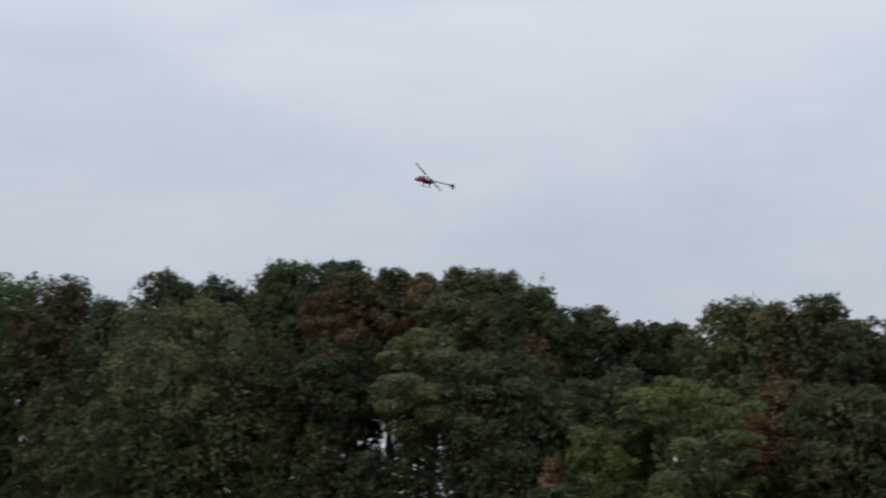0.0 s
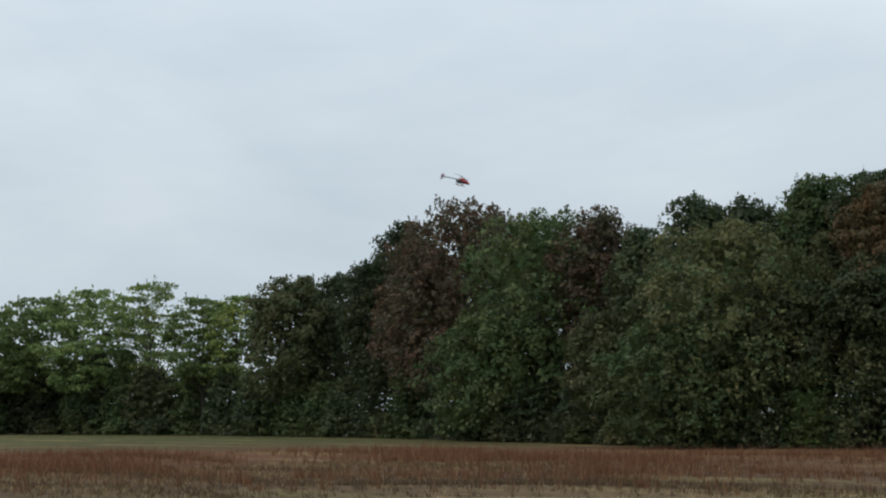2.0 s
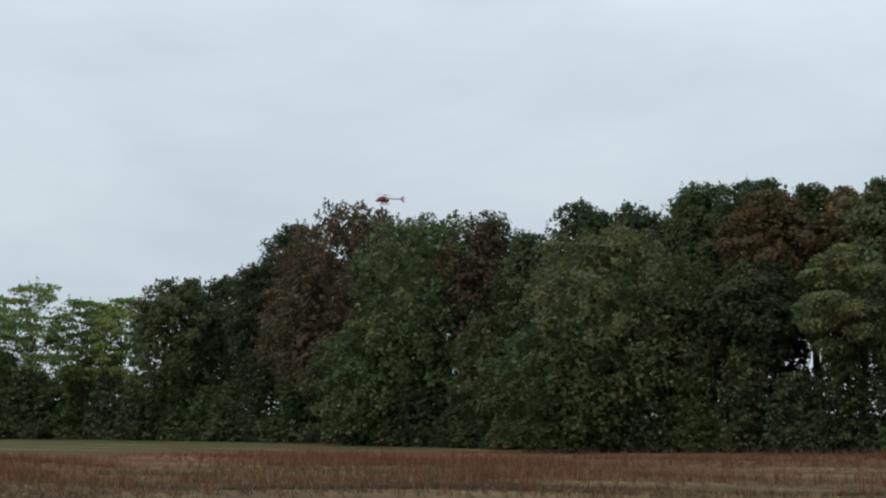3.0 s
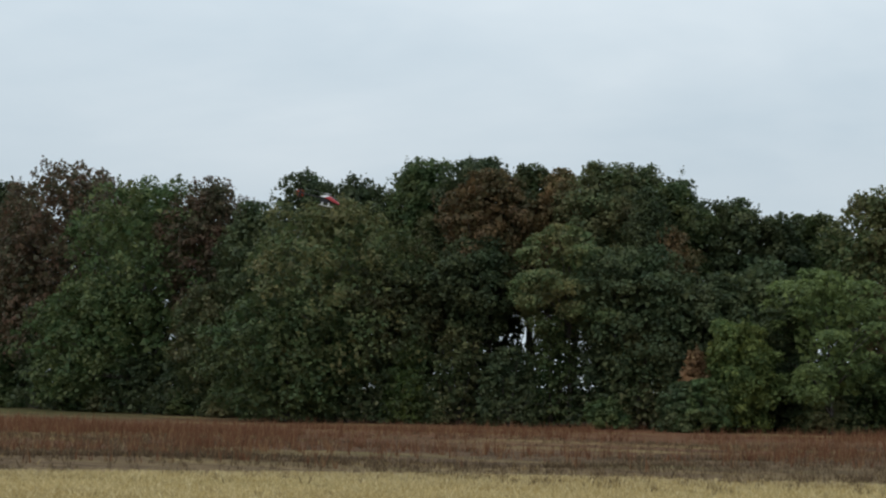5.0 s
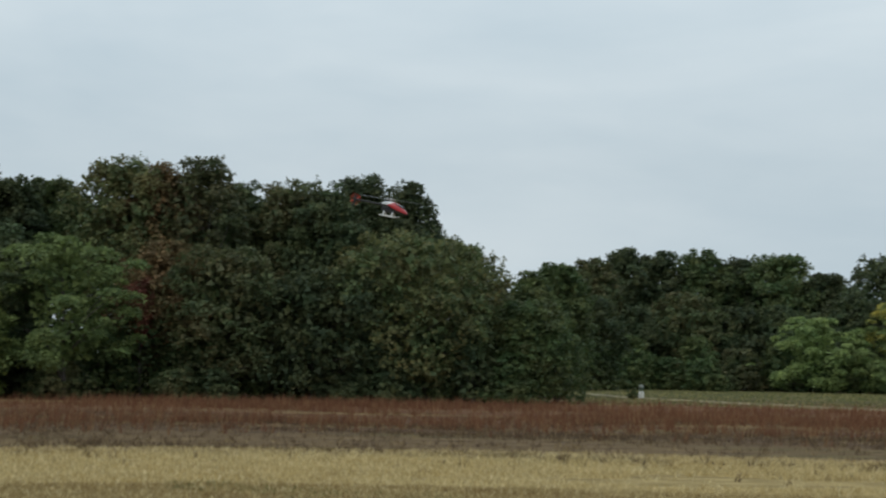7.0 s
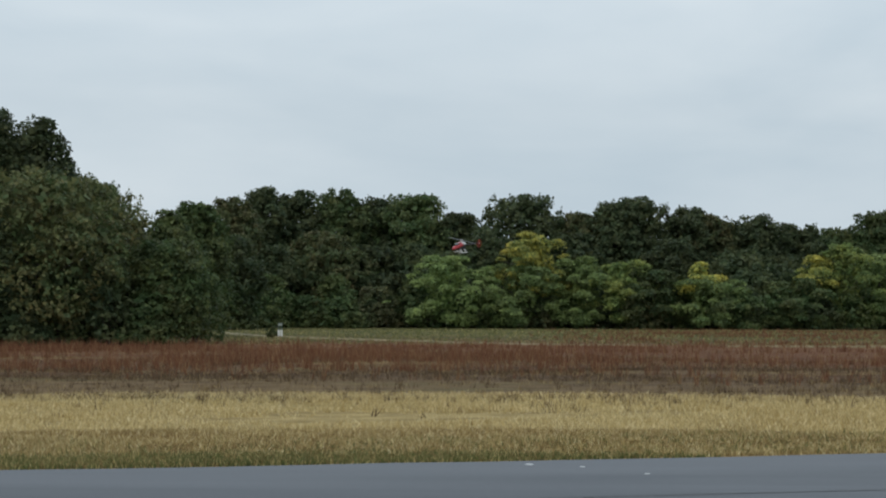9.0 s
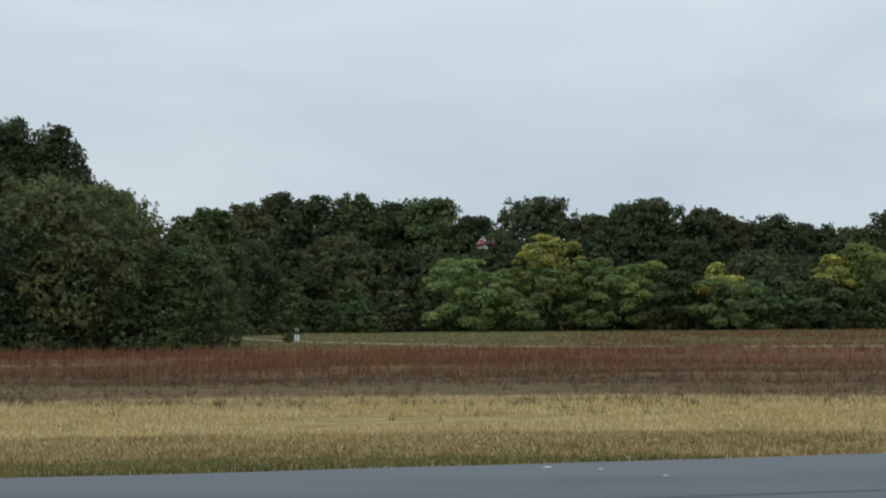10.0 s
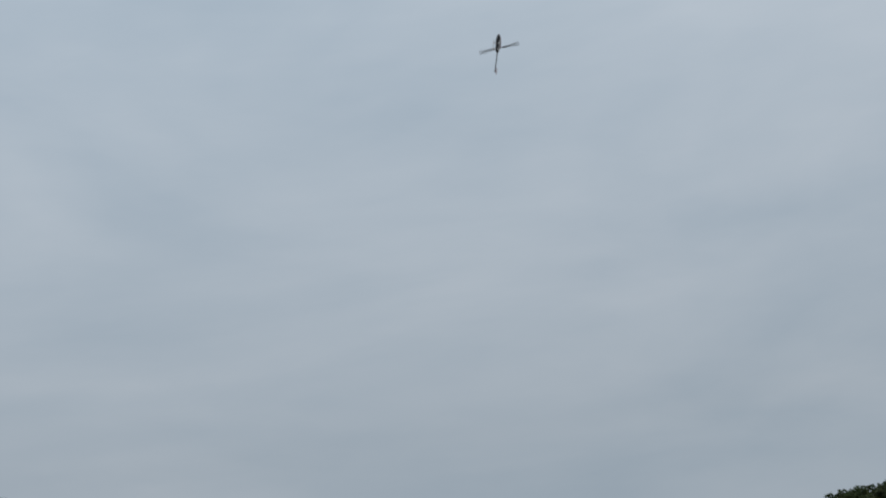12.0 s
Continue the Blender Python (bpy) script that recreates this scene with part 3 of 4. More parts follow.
tree(6.79, 136.8, 7.3, 3.8, "dark", "dense dark green tree of the wood", 0.05, "round", 1, group="trees of the far wood")
tree(4.88, 138.0, 8.4, 4.2, "olive", "olive tree of the far wood", 0.05, "round", 1, group="trees of the far wood")
tree(2.96, 139.3, 7.2, 3.9, "dark", "dense dark green tree of the wood", 0.05, "round", 1, group="trees of the far wood")
tree(1.25, 139.9, 7.5, 3.3, "dark", "dense dark green tree of the wood", 0.05, "round", 1, group="trees of the far wood")
tree(-1.31, 139.5, 8.5, 3.3, "dark", "dense dark green tree of the wood", 0.05, "round", 1, group="trees of the far wood")
tree(-4.52, 139.0, 8.4, 3.9, "dark", "dense dark green tree of the wood", 0.05, "round", 1, group="trees of the far wood")
tree(-10.81, 138.0, 6.8, 3.9, "dark", "dense dark green tree of the wood", 0.05, "round", 1, group="trees of the far wood")
tree(-12.25, 140.5, 6.3, 3.9, "dark", "dense dark green tree of the wood", 0.05, "round", 1, group="trees of the far wood")
tree(-8.32, 138.4, 7.8, 3.2, "dark", "dense dark green tree of the wood", 0.05, "round", 1, group="trees of the far wood")
tree(-16.86, 147.4, 7.0, 4.1, "dark", "dense dark green tree of the wood", 0.05, "round", 1, group="trees of the far wood")
tree(-18.79, 148.3, 6.9, 4.8, "dark", "dense dark green tree of the wood", 0.05, "round", 1, group="trees of the far wood")
tree(0.08, 131.7, 6.3, 4.1, "bright", "fresh green tree with hanging leaf sprays", 0.05, "tufted", 1.1, flat=0.7, droop=0.2, group="trees of the far wood")
tree(-3.20, 132.7, 8.4, 3.6, "gold", "yellow and green autumn tree", 0.3, "tufted", 1.1, flat=0.7, droop=0.2, group="trees of the far wood")
tree(-2.92, 131.2, 5.6, 4.3, "bright", "fresh green tree with hanging leaf sprays", 0.05, "tufted", 1.1, flat=0.7, droop=0.2, group="trees of the far wood")
tree(-5.15, 130.9, 6.3, 2.7, "bright", "fresh green tree with hanging leaf sprays", 0.05, "tufted", 1.1, flat=0.7, droop=0.2, group="trees of the far wood")
tree(-6.42, 130.7, 5.9, 3.0, "lime", "yellow-green autumn tree in the wood", 0.05, "tufted", 1.1, flat=0.7, droop=0.2, group="trees of the far wood")
tree(-7.68, 130.5, 5.0, 3.0, "mid", "green tree of the far wood", 0.05, "tufted", 1.1, flat=0.7, droop=0.2, group="trees of the far wood")
tree(-9.36, 131.7, 5.8, 2.0, "gold", "small tree with a yellow top", 0.3, "tufted", 1.1, flat=0.7, droop=0.2, group="trees of the far wood")
tree(-9.67, 130.2, 4.3, 3.3, "bright", "fresh green tree with hanging leaf sprays", 0.05, "tufted", 1.1, flat=0.7, droop=0.2, group="trees of the far wood")
tree(-10.80, 130.0, 3.1, 2.7, "mid", "green tree of the far wood", 0.05, "tufted", 1.1, flat=0.7, droop=0.2, group="trees of the far wood")
tree(-13.26, 134.3, 4.6, 3.1, "mid", "green tree of the far wood", 0.05, "tufted", 1.1, flat=0.7, droop=0.2, group="trees of the far wood")
tree(-13.63, 136.4, 6.5, 1.9, "gold", "small tree with a yellow top", 0.3, "tufted", 1.1, flat=0.7, droop=0.2, group="trees of the far wood")
tree(-14.58, 136.5, 7.6, 2.9, "lime", "yellow-green autumn tree in the wood", 0.05, "tufted", 1.1, flat=0.7, droop=0.2, group="trees of the far wood")
tree(-15.77, 138.6, 6.9, 3.2, "bright", "fresh green tree with hanging leaf sprays", 0.05, "tufted", 1.1, flat=0.7, droop=0.2, group="trees of the far wood")
tree(-17.64, 139.7, 6.7, 3.9, "bright", "fresh green tree with hanging leaf sprays", 0.05, "tufted", 1.1, flat=0.7, droop=0.2, group="trees of the far wood")


def slender_trees():
    """Thin stems crowded together in the hollow stretch of the wood."""
    rng = random.Random(31)
    az = 33.4
    while az < 43.2:
        tree(az, wood_edge(az) + rng.uniform(2.5, 9.0), rng.uniform(9.5, 11.5), rng.uniform(0.9, 1.4), rng.choice(("dark", "olive", "rust")), "slender tree with a bare stem in the wood", rng.uniform(0.36, 0.56), "tall", 0.4, stem=0.5)
        az += rng.uniform(0.25, 0.6)


slender_trees()
tree(25.1, 70.6, 5.7, 0.6, "red", "small sapling hung with crimson autumn leaves", 0.5, "tall", 0.8, stem=0.5)


def undergrowth():
    rng = random.Random(11)
    kinds = (("dark", "dark green bush under the trees"), ("mid", "green bush at the foot of the wood"), ("olive", "olive green bush at the foot of the wood"),
             ("olive", "brownish olive bush at the foot of the wood"), ("mid", "leafy green sapling at the foot of the wood"))
    az = 9.6
    while az < 76:
        d = wood_edge(az)
        leaf, label = kinds[rng.choice((0, 0, 0, 1, 1, 2, 3, 4))]
        h = rng.uniform(2.8, 4.8)
        h *= max(1.0, d / 85)
        if 34 < az < 44:
            h *= 1.25
        if rng.random() < (0.6 if az < 50 else 1.0):
            shrub(az + rng.uniform(-0.8, 0.8), d + rng.uniform(3.5, 5.5), h * rng.uniform(0.9, 1.15), rng.uniform(1.8, 2.4), rng.choice(("dark", "dark", "mid")), "shaded bush inside the wood")
        shrub(az, d + rng.uniform(-1.5, 0.6), h, rng.uniform(1.6, 2.3), leaf, label)
        if rng.random() < 0.55:
            shrub(az + rng.uniform(-0.5, 0.5), d - rng.uniform(1.8, 2.6), rng.uniform(1.1, 2.2), rng.uniform(1.0, 1.5), rng.choice(("dark", "mid", "olive")), "low bush at the edge of the field")
        az += math.degrees(rng.uniform(1.6, 2.6) / d)
    az = -24.0
    while az < 9.2:
        d = wood_edge(az)
        leaf, label = kinds[rng.choice((0, 0, 1, 1, 2, 4))]
        shrub(az, d + rng.uniform(-1.0, 2.0), rng.uniform(2.4, 4.8), rng.uniform(2.0, 3.0), leaf, label, "undergrowth along the far wood")
        az += math.degrees(rng.uniform(2.4, 3.8) / d)


# how high the near wood stands, by bearing
SKYLINE = ((11.0, 7.0), (13.0, 8.0), (15.3, 11.0), (17.4, 11.2), (20.0, 10.4), (21.2, 10.2), (23.0, 11.6), (25.1, 11.3), (28.3, 10.3), (30.3, 10.9), (32.0, 11.5), (33.8, 12.5), (35.9, 12.9), (37.4, 12.1), (39.4, 13.3), (41.5, 13.6), (43.7, 12.7), (45.2, 12.9), (47.9, 13.1), (49.1, 11.9), (50.8, 13.5), (52.8, 14.1), (53.5, 14.8), (55.9, 16.3), (57.6, 15.4), (58.9, 13.2))


def back_row():
    """The deeper trees of both woods, in shade behind the front ones."""
    rng = random.Random(21)
    az = 13.5
    while az < 58:
        off = rng.uniform(8.5, 11.5)
        top = float(np.interp(az, [p[0] for p in SKYLINE], [p[1] for p in SKYLINE]))
        thin = 36 < az < 43 or 27.3 < az < 28.7
        tree(az, wood_edge(az) + off, top * rng.uniform(0.93, 1.0), rng.uniform(1.7, 2.2) if thin else rng.uniform(2.2, 3.0), rng.choice(("dark", "dark", "olive", "mid")), "shaded tree deep in the wood", rng.choice((0.14, 0.3, 0.5)) if thin else 0.12, "tall", 0.36)
        az += math.degrees((rng.uniform(1.7, 2.3) if thin else rng.uniform(2.5, 3.4)) / 80)
    az = -22.0
    while az < 9:
        tree(az, wood_edge(az) + rng.uniform(18, 22), rng.uniform(8.0, 9.2), rng.uniform(3.2, 4.2), rng.choice(("dark", "dark", "mid")), "shaded tree deep in the far wood", 0.05, "tall", 0.45, group="trees of the far wood")
        az += math.degrees(rng.uniform(6.0, 7.5) / 150)


back_row()
undergrowth()
shrub(32.8, 67.4, 3.55, 0.95, "tan", "round tan-brown bush turning in autumn", name="bush")
shrub(32.5, 65.9, 2.3, 1.3, "mid", "green bush at the foot of the wood", name="bush")
shrub(33.3, 66.1, 2.2, 1.2, "dark", "dark green bush at the foot of the wood", name="bush")
shrub(39.9, 78.5, 6.1, 1.5, "dark", "tall shaded bush inside the wood", name="bush")
shrub(43.6, 74.0, 3.6, 1.1, "lime", "yellow-green bush at the foot of the wood", name="bush")
shrub(7.3, 126.0, 1.5, 1.5, "mid", "low green bush by the track", name="bush")
shrub(4.0, 127.0, 2.6, 1.8, "mid", "low green bush at the foot of the far wood", name="bush")

# ---- grasses of the field ----


def blades(rng, count, place, tall, wide, per=6, lean=0.35):
    """Tufts of tapering blades: arrays for quads_mesh. place(n) gives n foot points (n, 2); tall and wide in metres."""
    foot = place(count)
    n = len(foot) * per
    root = np.repeat(foot, per, 0) + rng.normal(0, 0.05, (n, 2))
    a = rng.random(n) * 2 * math.pi
    h = np.repeat(tall * rng.uniform(0.55, 1.35, len(foot)), per) * rng.uniform(0.6, 1.2, n)
    tip = root + np.stack([np.cos(a), np.sin(a)], 1) * (h * lean * rng.random(n))[:, None]
    b = rng.random(n) * 2 * math.pi
    half = np.stack([np.cos(b), np.sin(b)], 1) * (wide * rng.uniform(0.6, 1.4, n))[:, None]
    zero = np.full((n, 1), -0.02)
    verts = np.stack([np.hstack([root - half, zero]), np.hstack([root + half, zero]), np.hstack([tip, h[:, None]])], 1).reshape(-1, 3)
    return verts, np.arange(n * 3).reshape(-1, 3)


def sown(rng, az0, az1, d0, d1, clump=0.0, waver=0.0, edge=17.0):
    """Foot points in a sector of the field, beyond the runway's edge; clump thins them by a slow noise, waver frays the rim."""
    def place(n):
        a = np.radians(rng.uniform(az0, az1, n))
        d = np.sqrt(rng.uniform(d0 * d0, d1 * d1, n))
        x, y = -np.sin(a) * d, np.cos(a) * d
        t = radians(FIELD_TURN)
        slow = np.array([noise.noise(Vector((p * 0.07 + q * 0.015, q * 0.27 - p * 0.06, d0))) for p, q in zip(x, y)]) * 1.6
        d2 = d + waver * slow
        x, y = x * d2 / d, y * d2 / d
        fine = np.array([noise.noise(Vector((p * 0.5, q * 0.9, 7 + d0))) for p, q in zip(x, y)])
        f = (d - d0) / (d1 - d0)
        g = (np.degrees(a) - az0) / (az1 - az0)
        fade = np.minimum(np.minimum(f, 1 - f) / 0.3, 1) * np.minimum(np.minimum(g, 1 - g) / 0.2 + 0.02, 1)
        if not waver:
            fade = 1.0
        keep = (slow + 0.4 * fine > rng.uniform(-1, 1, n) * 0.2 - 0.45 + clump) & (rng.random(n) < fade + 0.03) & (-math.sin(t) * x + math.cos(t) * y > edge)
        return np.stack([x, y], 1)[keep]
    return place


def grass(name, label, count, place, tall, wide, material, per=6, lean=0.35, seed=1):
    rng = np.random.default_rng(seed)
    me = quads_mesh(name, *blades(rng, count, place(rng), tall, wide, per, lean), material)
    return tagged(new(name, me), label, "grass", "", "stuff")


STRAW = grass_material("straw_grass", (0.496, 0.368, 0.160), (0.624, 0.496, 0.248), (0.640, 0.536, 0.320), 0.25)
MOWN = grass_material("mown_grass", (0.249, 0.159, 0.066), (0.348, 0.255, 0.112), (0.298, 0.223, 0.106), 0.15)
DRY = grass_material("bleached_grass", (0.230, 0.149, 0.072), (0.306, 0.212, 0.102), (0.374, 0.281, 0.145), 0.3)
GREENISH = grass_material("green_grass", (0.12, 0.14, 0.05), (0.19, 0.19, 0.07), (0.38, 0.31, 0.14), 0.25)
WEED = grass_material("dark_weeds", (0.096, 0.063, 0.039), (0.147, 0.096, 0.055), (0.191, 0.136, 0.074), 0.2)
RUSTY = grass_material("rusty_bluestem", (0.165, 0.070, 0.039), (0.215, 0.097, 0.051), (0.255, 0.150, 0.078), 0.2)

grass("dry_grass", "pale straw-yellow dry grass across the field", 52000, lambda r: sown(r, -22, 62, 17.5, 30.5, -0.45, 0.0, 16.5), 0.07, 0.008, STRAW, 4, 1.8, 1)
grass("short_grass", "short brownish mown grass beside the runway", 32000, lambda r: sown(r, -22, 30, 16.5, 21.5, -0.4, 0.0, 16.5), 0.05, 0.007, MOWN, 4, 1.8, 8)
grass("verge_grass", "green grass fringe along the asphalt edge", 9000, lambda r: sown(r, -22, 24, 16.4, 17.8, 0.1, 0.0, 16.4), 0.055, 0.012, GREENISH, 4, 1.2, 2)
grass("green_tufts", "scattered green tufts among dry grass", 5000, lambda r: sown(r, -22, 24, 16.6, 22, 0.45, 0.0, 16.6), 0.06, 0.012, GREENISH, 5, 1.2, 3)
grass("weeds", "brown withered weeds in the field", 34000, lambda r: sown(r, -40, 95, 25, 54, 0.15, 6.0), 0.14, 0.009, WEED, 6, 1.0, 4)
grass("straw_tufts", "pale straw tufts standing among the weeds", 24000, lambda r: sown(r, -40, 95, 24, 60, 0.45, 6.0), 0.10, 0.008, DRY, 6, 1.0, 5)
grass("bluestem", "rust-red tall grass across the field", 56000, lambda r: sown(r, -40, 95, 33, 70, 0.52, 8.0), 0.36, 0.011, RUSTY, 6, 0.5, 6)
grass("far_bluestem", "rust-red tall grass towards the far wood", 16000, lambda r: sown(r, -36, -3, 66, 128, 0.3, 5.0), 0.2, 0.02, RUSTY, 5, 0.6, 7)
grass("far_turf", "green and brown turf before the far wood", 15000, lambda r: sown(r, -36, 9.3, 72, 127, -0.2, 0.0), 0.11, 0.022, GREENISH, 4, 1.0, 9)

# ---- wheel track across the field ----


def dirt_material():
    m = Nodes("pale_trodden_earth")
    pos = m.add("ShaderNodeTexCoord").outputs["Object"]
    n = m.noise(pos, 1.3, 6.0, 0.65)
    col = m.ramp(n, (0.3, (0.15, 0.135, 0.065)), (0.7, (0.29, 0.225, 0.125)))
    bump = m.add("ShaderNodeBump", {"Height": n}, Strength=0.4, Distance=0.05)
    p = m.add("ShaderNodeBsdfPrincipled", {"Base Color": col, "Normal": bump.outputs["Normal"]}, Roughness=0.95)
    return m.finish(p.outputs["BSDF"])


def track(points, wide, seed, material):
    """A trodden strip through (bearing, distance) points, its edges uneven."""
    rng = random.Random(seed)
    line = [spot(a, d) for a, d in points]
    bm = bmesh.new()
    rows = []
    for i in range(len(line) - 1):
        for k in range(12):
            p = line[i].lerp(line[i + 1], k / 12)
            side = (line[i + 1] - line[i]).normalized().cross(Vector((0, 0, 1)))
            w = wide * rng.uniform(0.25, 0.6)
            z = 0.07
            rows.append([bm.verts.new((p + side * w * s).to_tuple()[:2] + (z if abs(s) < 1 else -0.02,)) for s in (-1, -0.6, 0.6, 1)])
    for a, b in zip(rows, rows[1:]):
        for k in range(3):
            bm.faces.new((a[k], a[k + 1], b[k + 1], b[k]))
    tagged(part("track", bm, None, "", material), "pale trodden wheel track through the grass", "track", "", "structure")


DIRT = dirt_material()
track(((8.6, 104), (6.8, 90), (4.6, 85), (2.6, 80), (0.4, 77.5)), 0.9, 1, DIRT)
track(((0.5, 76), (-2, 73), (-5, 71), (-8, 71.5)), 0.9, 2, DIRT)
track(((-10, 70), (-14, 71), (-19, 74)), 0.8, 3, DIRT)


# ---- marks and seam of the runway ----
WHITE_WORN = plain("worn_white_paint", (0.62, 0.63, 0.63), 0.7, 0, 0.35, 25)
TAR = plain("black_tar", (0.02, 0.02, 0.021), 0.5, 0, 0.3, 30)


def flake(u, v, long, wide, name, label, material, category, seed):
    """A flat ragged patch lying on the asphalt."""
    rng = random.Random(seed)
    bm = bmesh.new()
    n = 14
    ring = []
    for i in range(n):
        a = 2 * math.pi * i / n
        k = rng.uniform(0.75, 1.1)
        ring.append(strip(u + math.cos(a) * long / 2 * k, v + math.sin(a) * wide / 2 * k))
    top = [bm.verts.new((p.x, p.y, 0.026)) for p in ring]
    low = [bm.verts.new((p.x, p.y, 0.016)) for p in ring]
    bm.faces.new(top)
    for i in range(n):
        bm.faces.new((low[i], low[(i + 1) % n], top[(i + 1) % n], top[i]))
    ob = part(name, bm, None, "", material)
    return tagged(ob, label, category, "marks on the runway")


def flake_at(az, d, long, wide, name, label, material, category, seed):
    p = spot(az, d * 0.985)
    a = radians(FIELD_TURN)
    flake(p.x * math.cos(a) + p.y * math.sin(a), -p.x * math.sin(a) + p.y * math.cos(a), long, wide, name, label, material, category, seed)


flake_at(8.26, 13.6, 0.22, 0.14, "paint_mark", "worn white paint mark on asphalt", WHITE_WORN, "paint mark", 1)
flake_at(-11.4, 13.6, 0.08, 0.06, "paint_mark", "worn white paint mark on asphalt", WHITE_WORN, "paint mark", 2)
flake_at(-3.0, 16.7, 0.10, 0.12, "leaf", "pale fallen leaf on asphalt", WHITE_WORN, "leaf", 3)
flake_at(-5.0, 16.5, 0.06, 0.08, "leaf", "pale fallen leaf on asphalt", WHITE_WORN, "leaf", 4)
flake_at(-7.4, 15.9, 0.06, 0.06, "leaf", "pale fallen leaf on asphalt", WHITE_WORN, "leaf", 5)


def seam():
    bm = bmesh.new()
    rng = random.Random(8)
    rows = []
    for i in range(161):
        u, w = -40 + i * 0.5, 0.012 + rng.random() * 0.012
        v = 13.0 + rng.uniform(-0.015, 0.015)
        a, b = strip(u, v - w), strip(u, v + w)
        rows.append((bm.verts.new((a.x, a.y, 0.024)), bm.verts.new((b.x, b.y, 0.024))))
    for (a, b), (c, d) in zip(rows, rows[1:]):
        bm.faces.new((a, c, d, b))
    tagged(part("tar_seam", bm, None, "", TAR), "thin black tarred seam along the asphalt", "seam", "", "structure")


seam()

# ---- marker post by the track ----
WHITE_PAINT = plain("white_paint", (0.78, 0.78, 0.76), 0.5, 0, 0.2, 12)
OLD_WOOD = plain("pale_plate", (0.38, 0.42, 0.38), 0.85, 0, 0.4, 20)


def box(bm, x0, y0, z0, x1, y1, z1, bevel=0.0):
    made = bmesh.ops.create_cube(bm, size=1.0, matrix=Matrix.LocRotScale(((x0 + x1) / 2, (y0 + y1) / 2, (z0 + z1) / 2), None, (x1 - x0, y1 - y0, z1 - z0)))
    if bevel:
        edges = list({e for v in made["verts"] for e in v.link_edges})
        bmesh.ops.bevel(bm, geom=edges, offset=bevel, segments=2, affect="EDGES")


def marker_post():
    ob = thing("marker_sign", pose(*spot(6.40, 88.6), 0, 0, 6), "small sign frame with white panels beside the track", "sign")
    for x in (-0.08, 0.08):
        bm = bmesh.new()
        box(bm, x - 0.03, -0.03, -0.2, x + 0.03, 0.03, 0.86, 0.006)
        part("post", bm, ob, "grey-green steel post", STEEL_GREEN)
        bm = bmesh.new()
        box(bm, x - 0.062, -0.06, 0.08, x + 0.062, -0.034, 0.44, 0.006)
        part("panel", bm, ob, "white panel", WHITE_PAINT)
    bm = bmesh.new()
    box(bm, -0.12, -0.055, 0.68, 0.12, -0.034, 0.82, 0.005)
    part("nameplate", bm, ob, "pale grey plate", OLD_WOOD)


STEEL_GREEN = plain("grey_green_steel", (0.16, 0.22, 0.17), 0.6, 0, 0.3, 20)
marker_post()
shrub(6.68, 89.3, 0.30, 0.30, "olive", "dark weedy tuft at the foot of the sign", name="weed_tuft")

# ---- the model helicopter ----


def canopy_material():
    """Red shell with a white flash swept up the rear."""
    m = Nodes("red_and_white_shell")
    pos = m.add("ShaderNodeTexCoord").outputs["Object"]
    sep = m.add("ShaderNodeSeparateXYZ", {"Vector": pos})
    sweep = m.math("ADD", m.math("MULTIPLY", sep.outputs["X"], 0.55), m.math("MULTIPLY", sep.outputs["Z"], -1.0))
    sweep = m.math("ADD", sweep, 0.36)
    white = m.ramp(sweep, (0.5, (1, 1, 1)), (0.505, (0, 0, 0)))
    sw = white.node
    sw.color_ramp.elements[0].position, sw.color_ramp.elements[1].position = 0.30, 0.31
    n = m.noise(pos, 60.0)
    red = m.mix(n, (0.38, 0.020, 0.026), (0.48, 0.030, 0.034))
    col = m.mix(white, red, (0.72, 0.72, 0.72))
    under = m.add("ShaderNodeSeparateXYZ", {"Vector": m.add("ShaderNodeTexCoord").outputs["Normal"]}).outputs["Z"]
    belly = m.ramp(m.math("MULTIPLY", under, -1.0), (0.22, (0, 0, 0)), (0.28, (1, 1, 1)))
    col = m.mix(belly, col, (0.025, 0.025, 0.028))
    p = m.add("ShaderNodeBsdfPrincipled", {"Base Color": col}, Roughness=0.28, Coat_Weight=0.4)
    return m.finish(p.outputs["BSDF"])


SHELL = canopy_material()
TINT = plain("smoked_window", (0.02, 0.02, 0.025), 0.15, 0, 0.1, 30, 0.5)
CARBON = plain("black_carbon", (0.022, 0.022, 0.024), 0.45, 0, 0.3, 60)
ALLOY = plain("bright_alloy", (0.60, 0.60, 0.62), 0.35, 0.9, 0.2, 60)
SKID_WHITE = plain("white_plastic", (0.75, 0.75, 0.74), 0.45, 0, 0.12, 40)
BLADE = plain("dark_grey_blade", (0.05, 0.05, 0.055), 0.4, 0, 0.2, 30)
TIP_RED = plain("orange_red_blade", (0.55, 0.07, 0.03), 0.4, 0, 0.15, 30)


def sweep_material():
    """Blades too quick for the eye: a red film, mostly clear."""
    m = Nodes("red_blade_sweep")
    p = m.add("ShaderNodeBsdfPrincipled", Base_Color=(0.62, 0.05, 0.035, 1), Roughness=0.5)
    clear = m.add("ShaderNodeBsdfTransparent")
    mx = m.add("ShaderNodeMixShader", {1: clear.outputs["BSDF"], 2: p.outputs["BSDF"]}, Fac=0.12)
    return m.finish(mx.outputs["Shader"])


SWEEP = sweep_material()


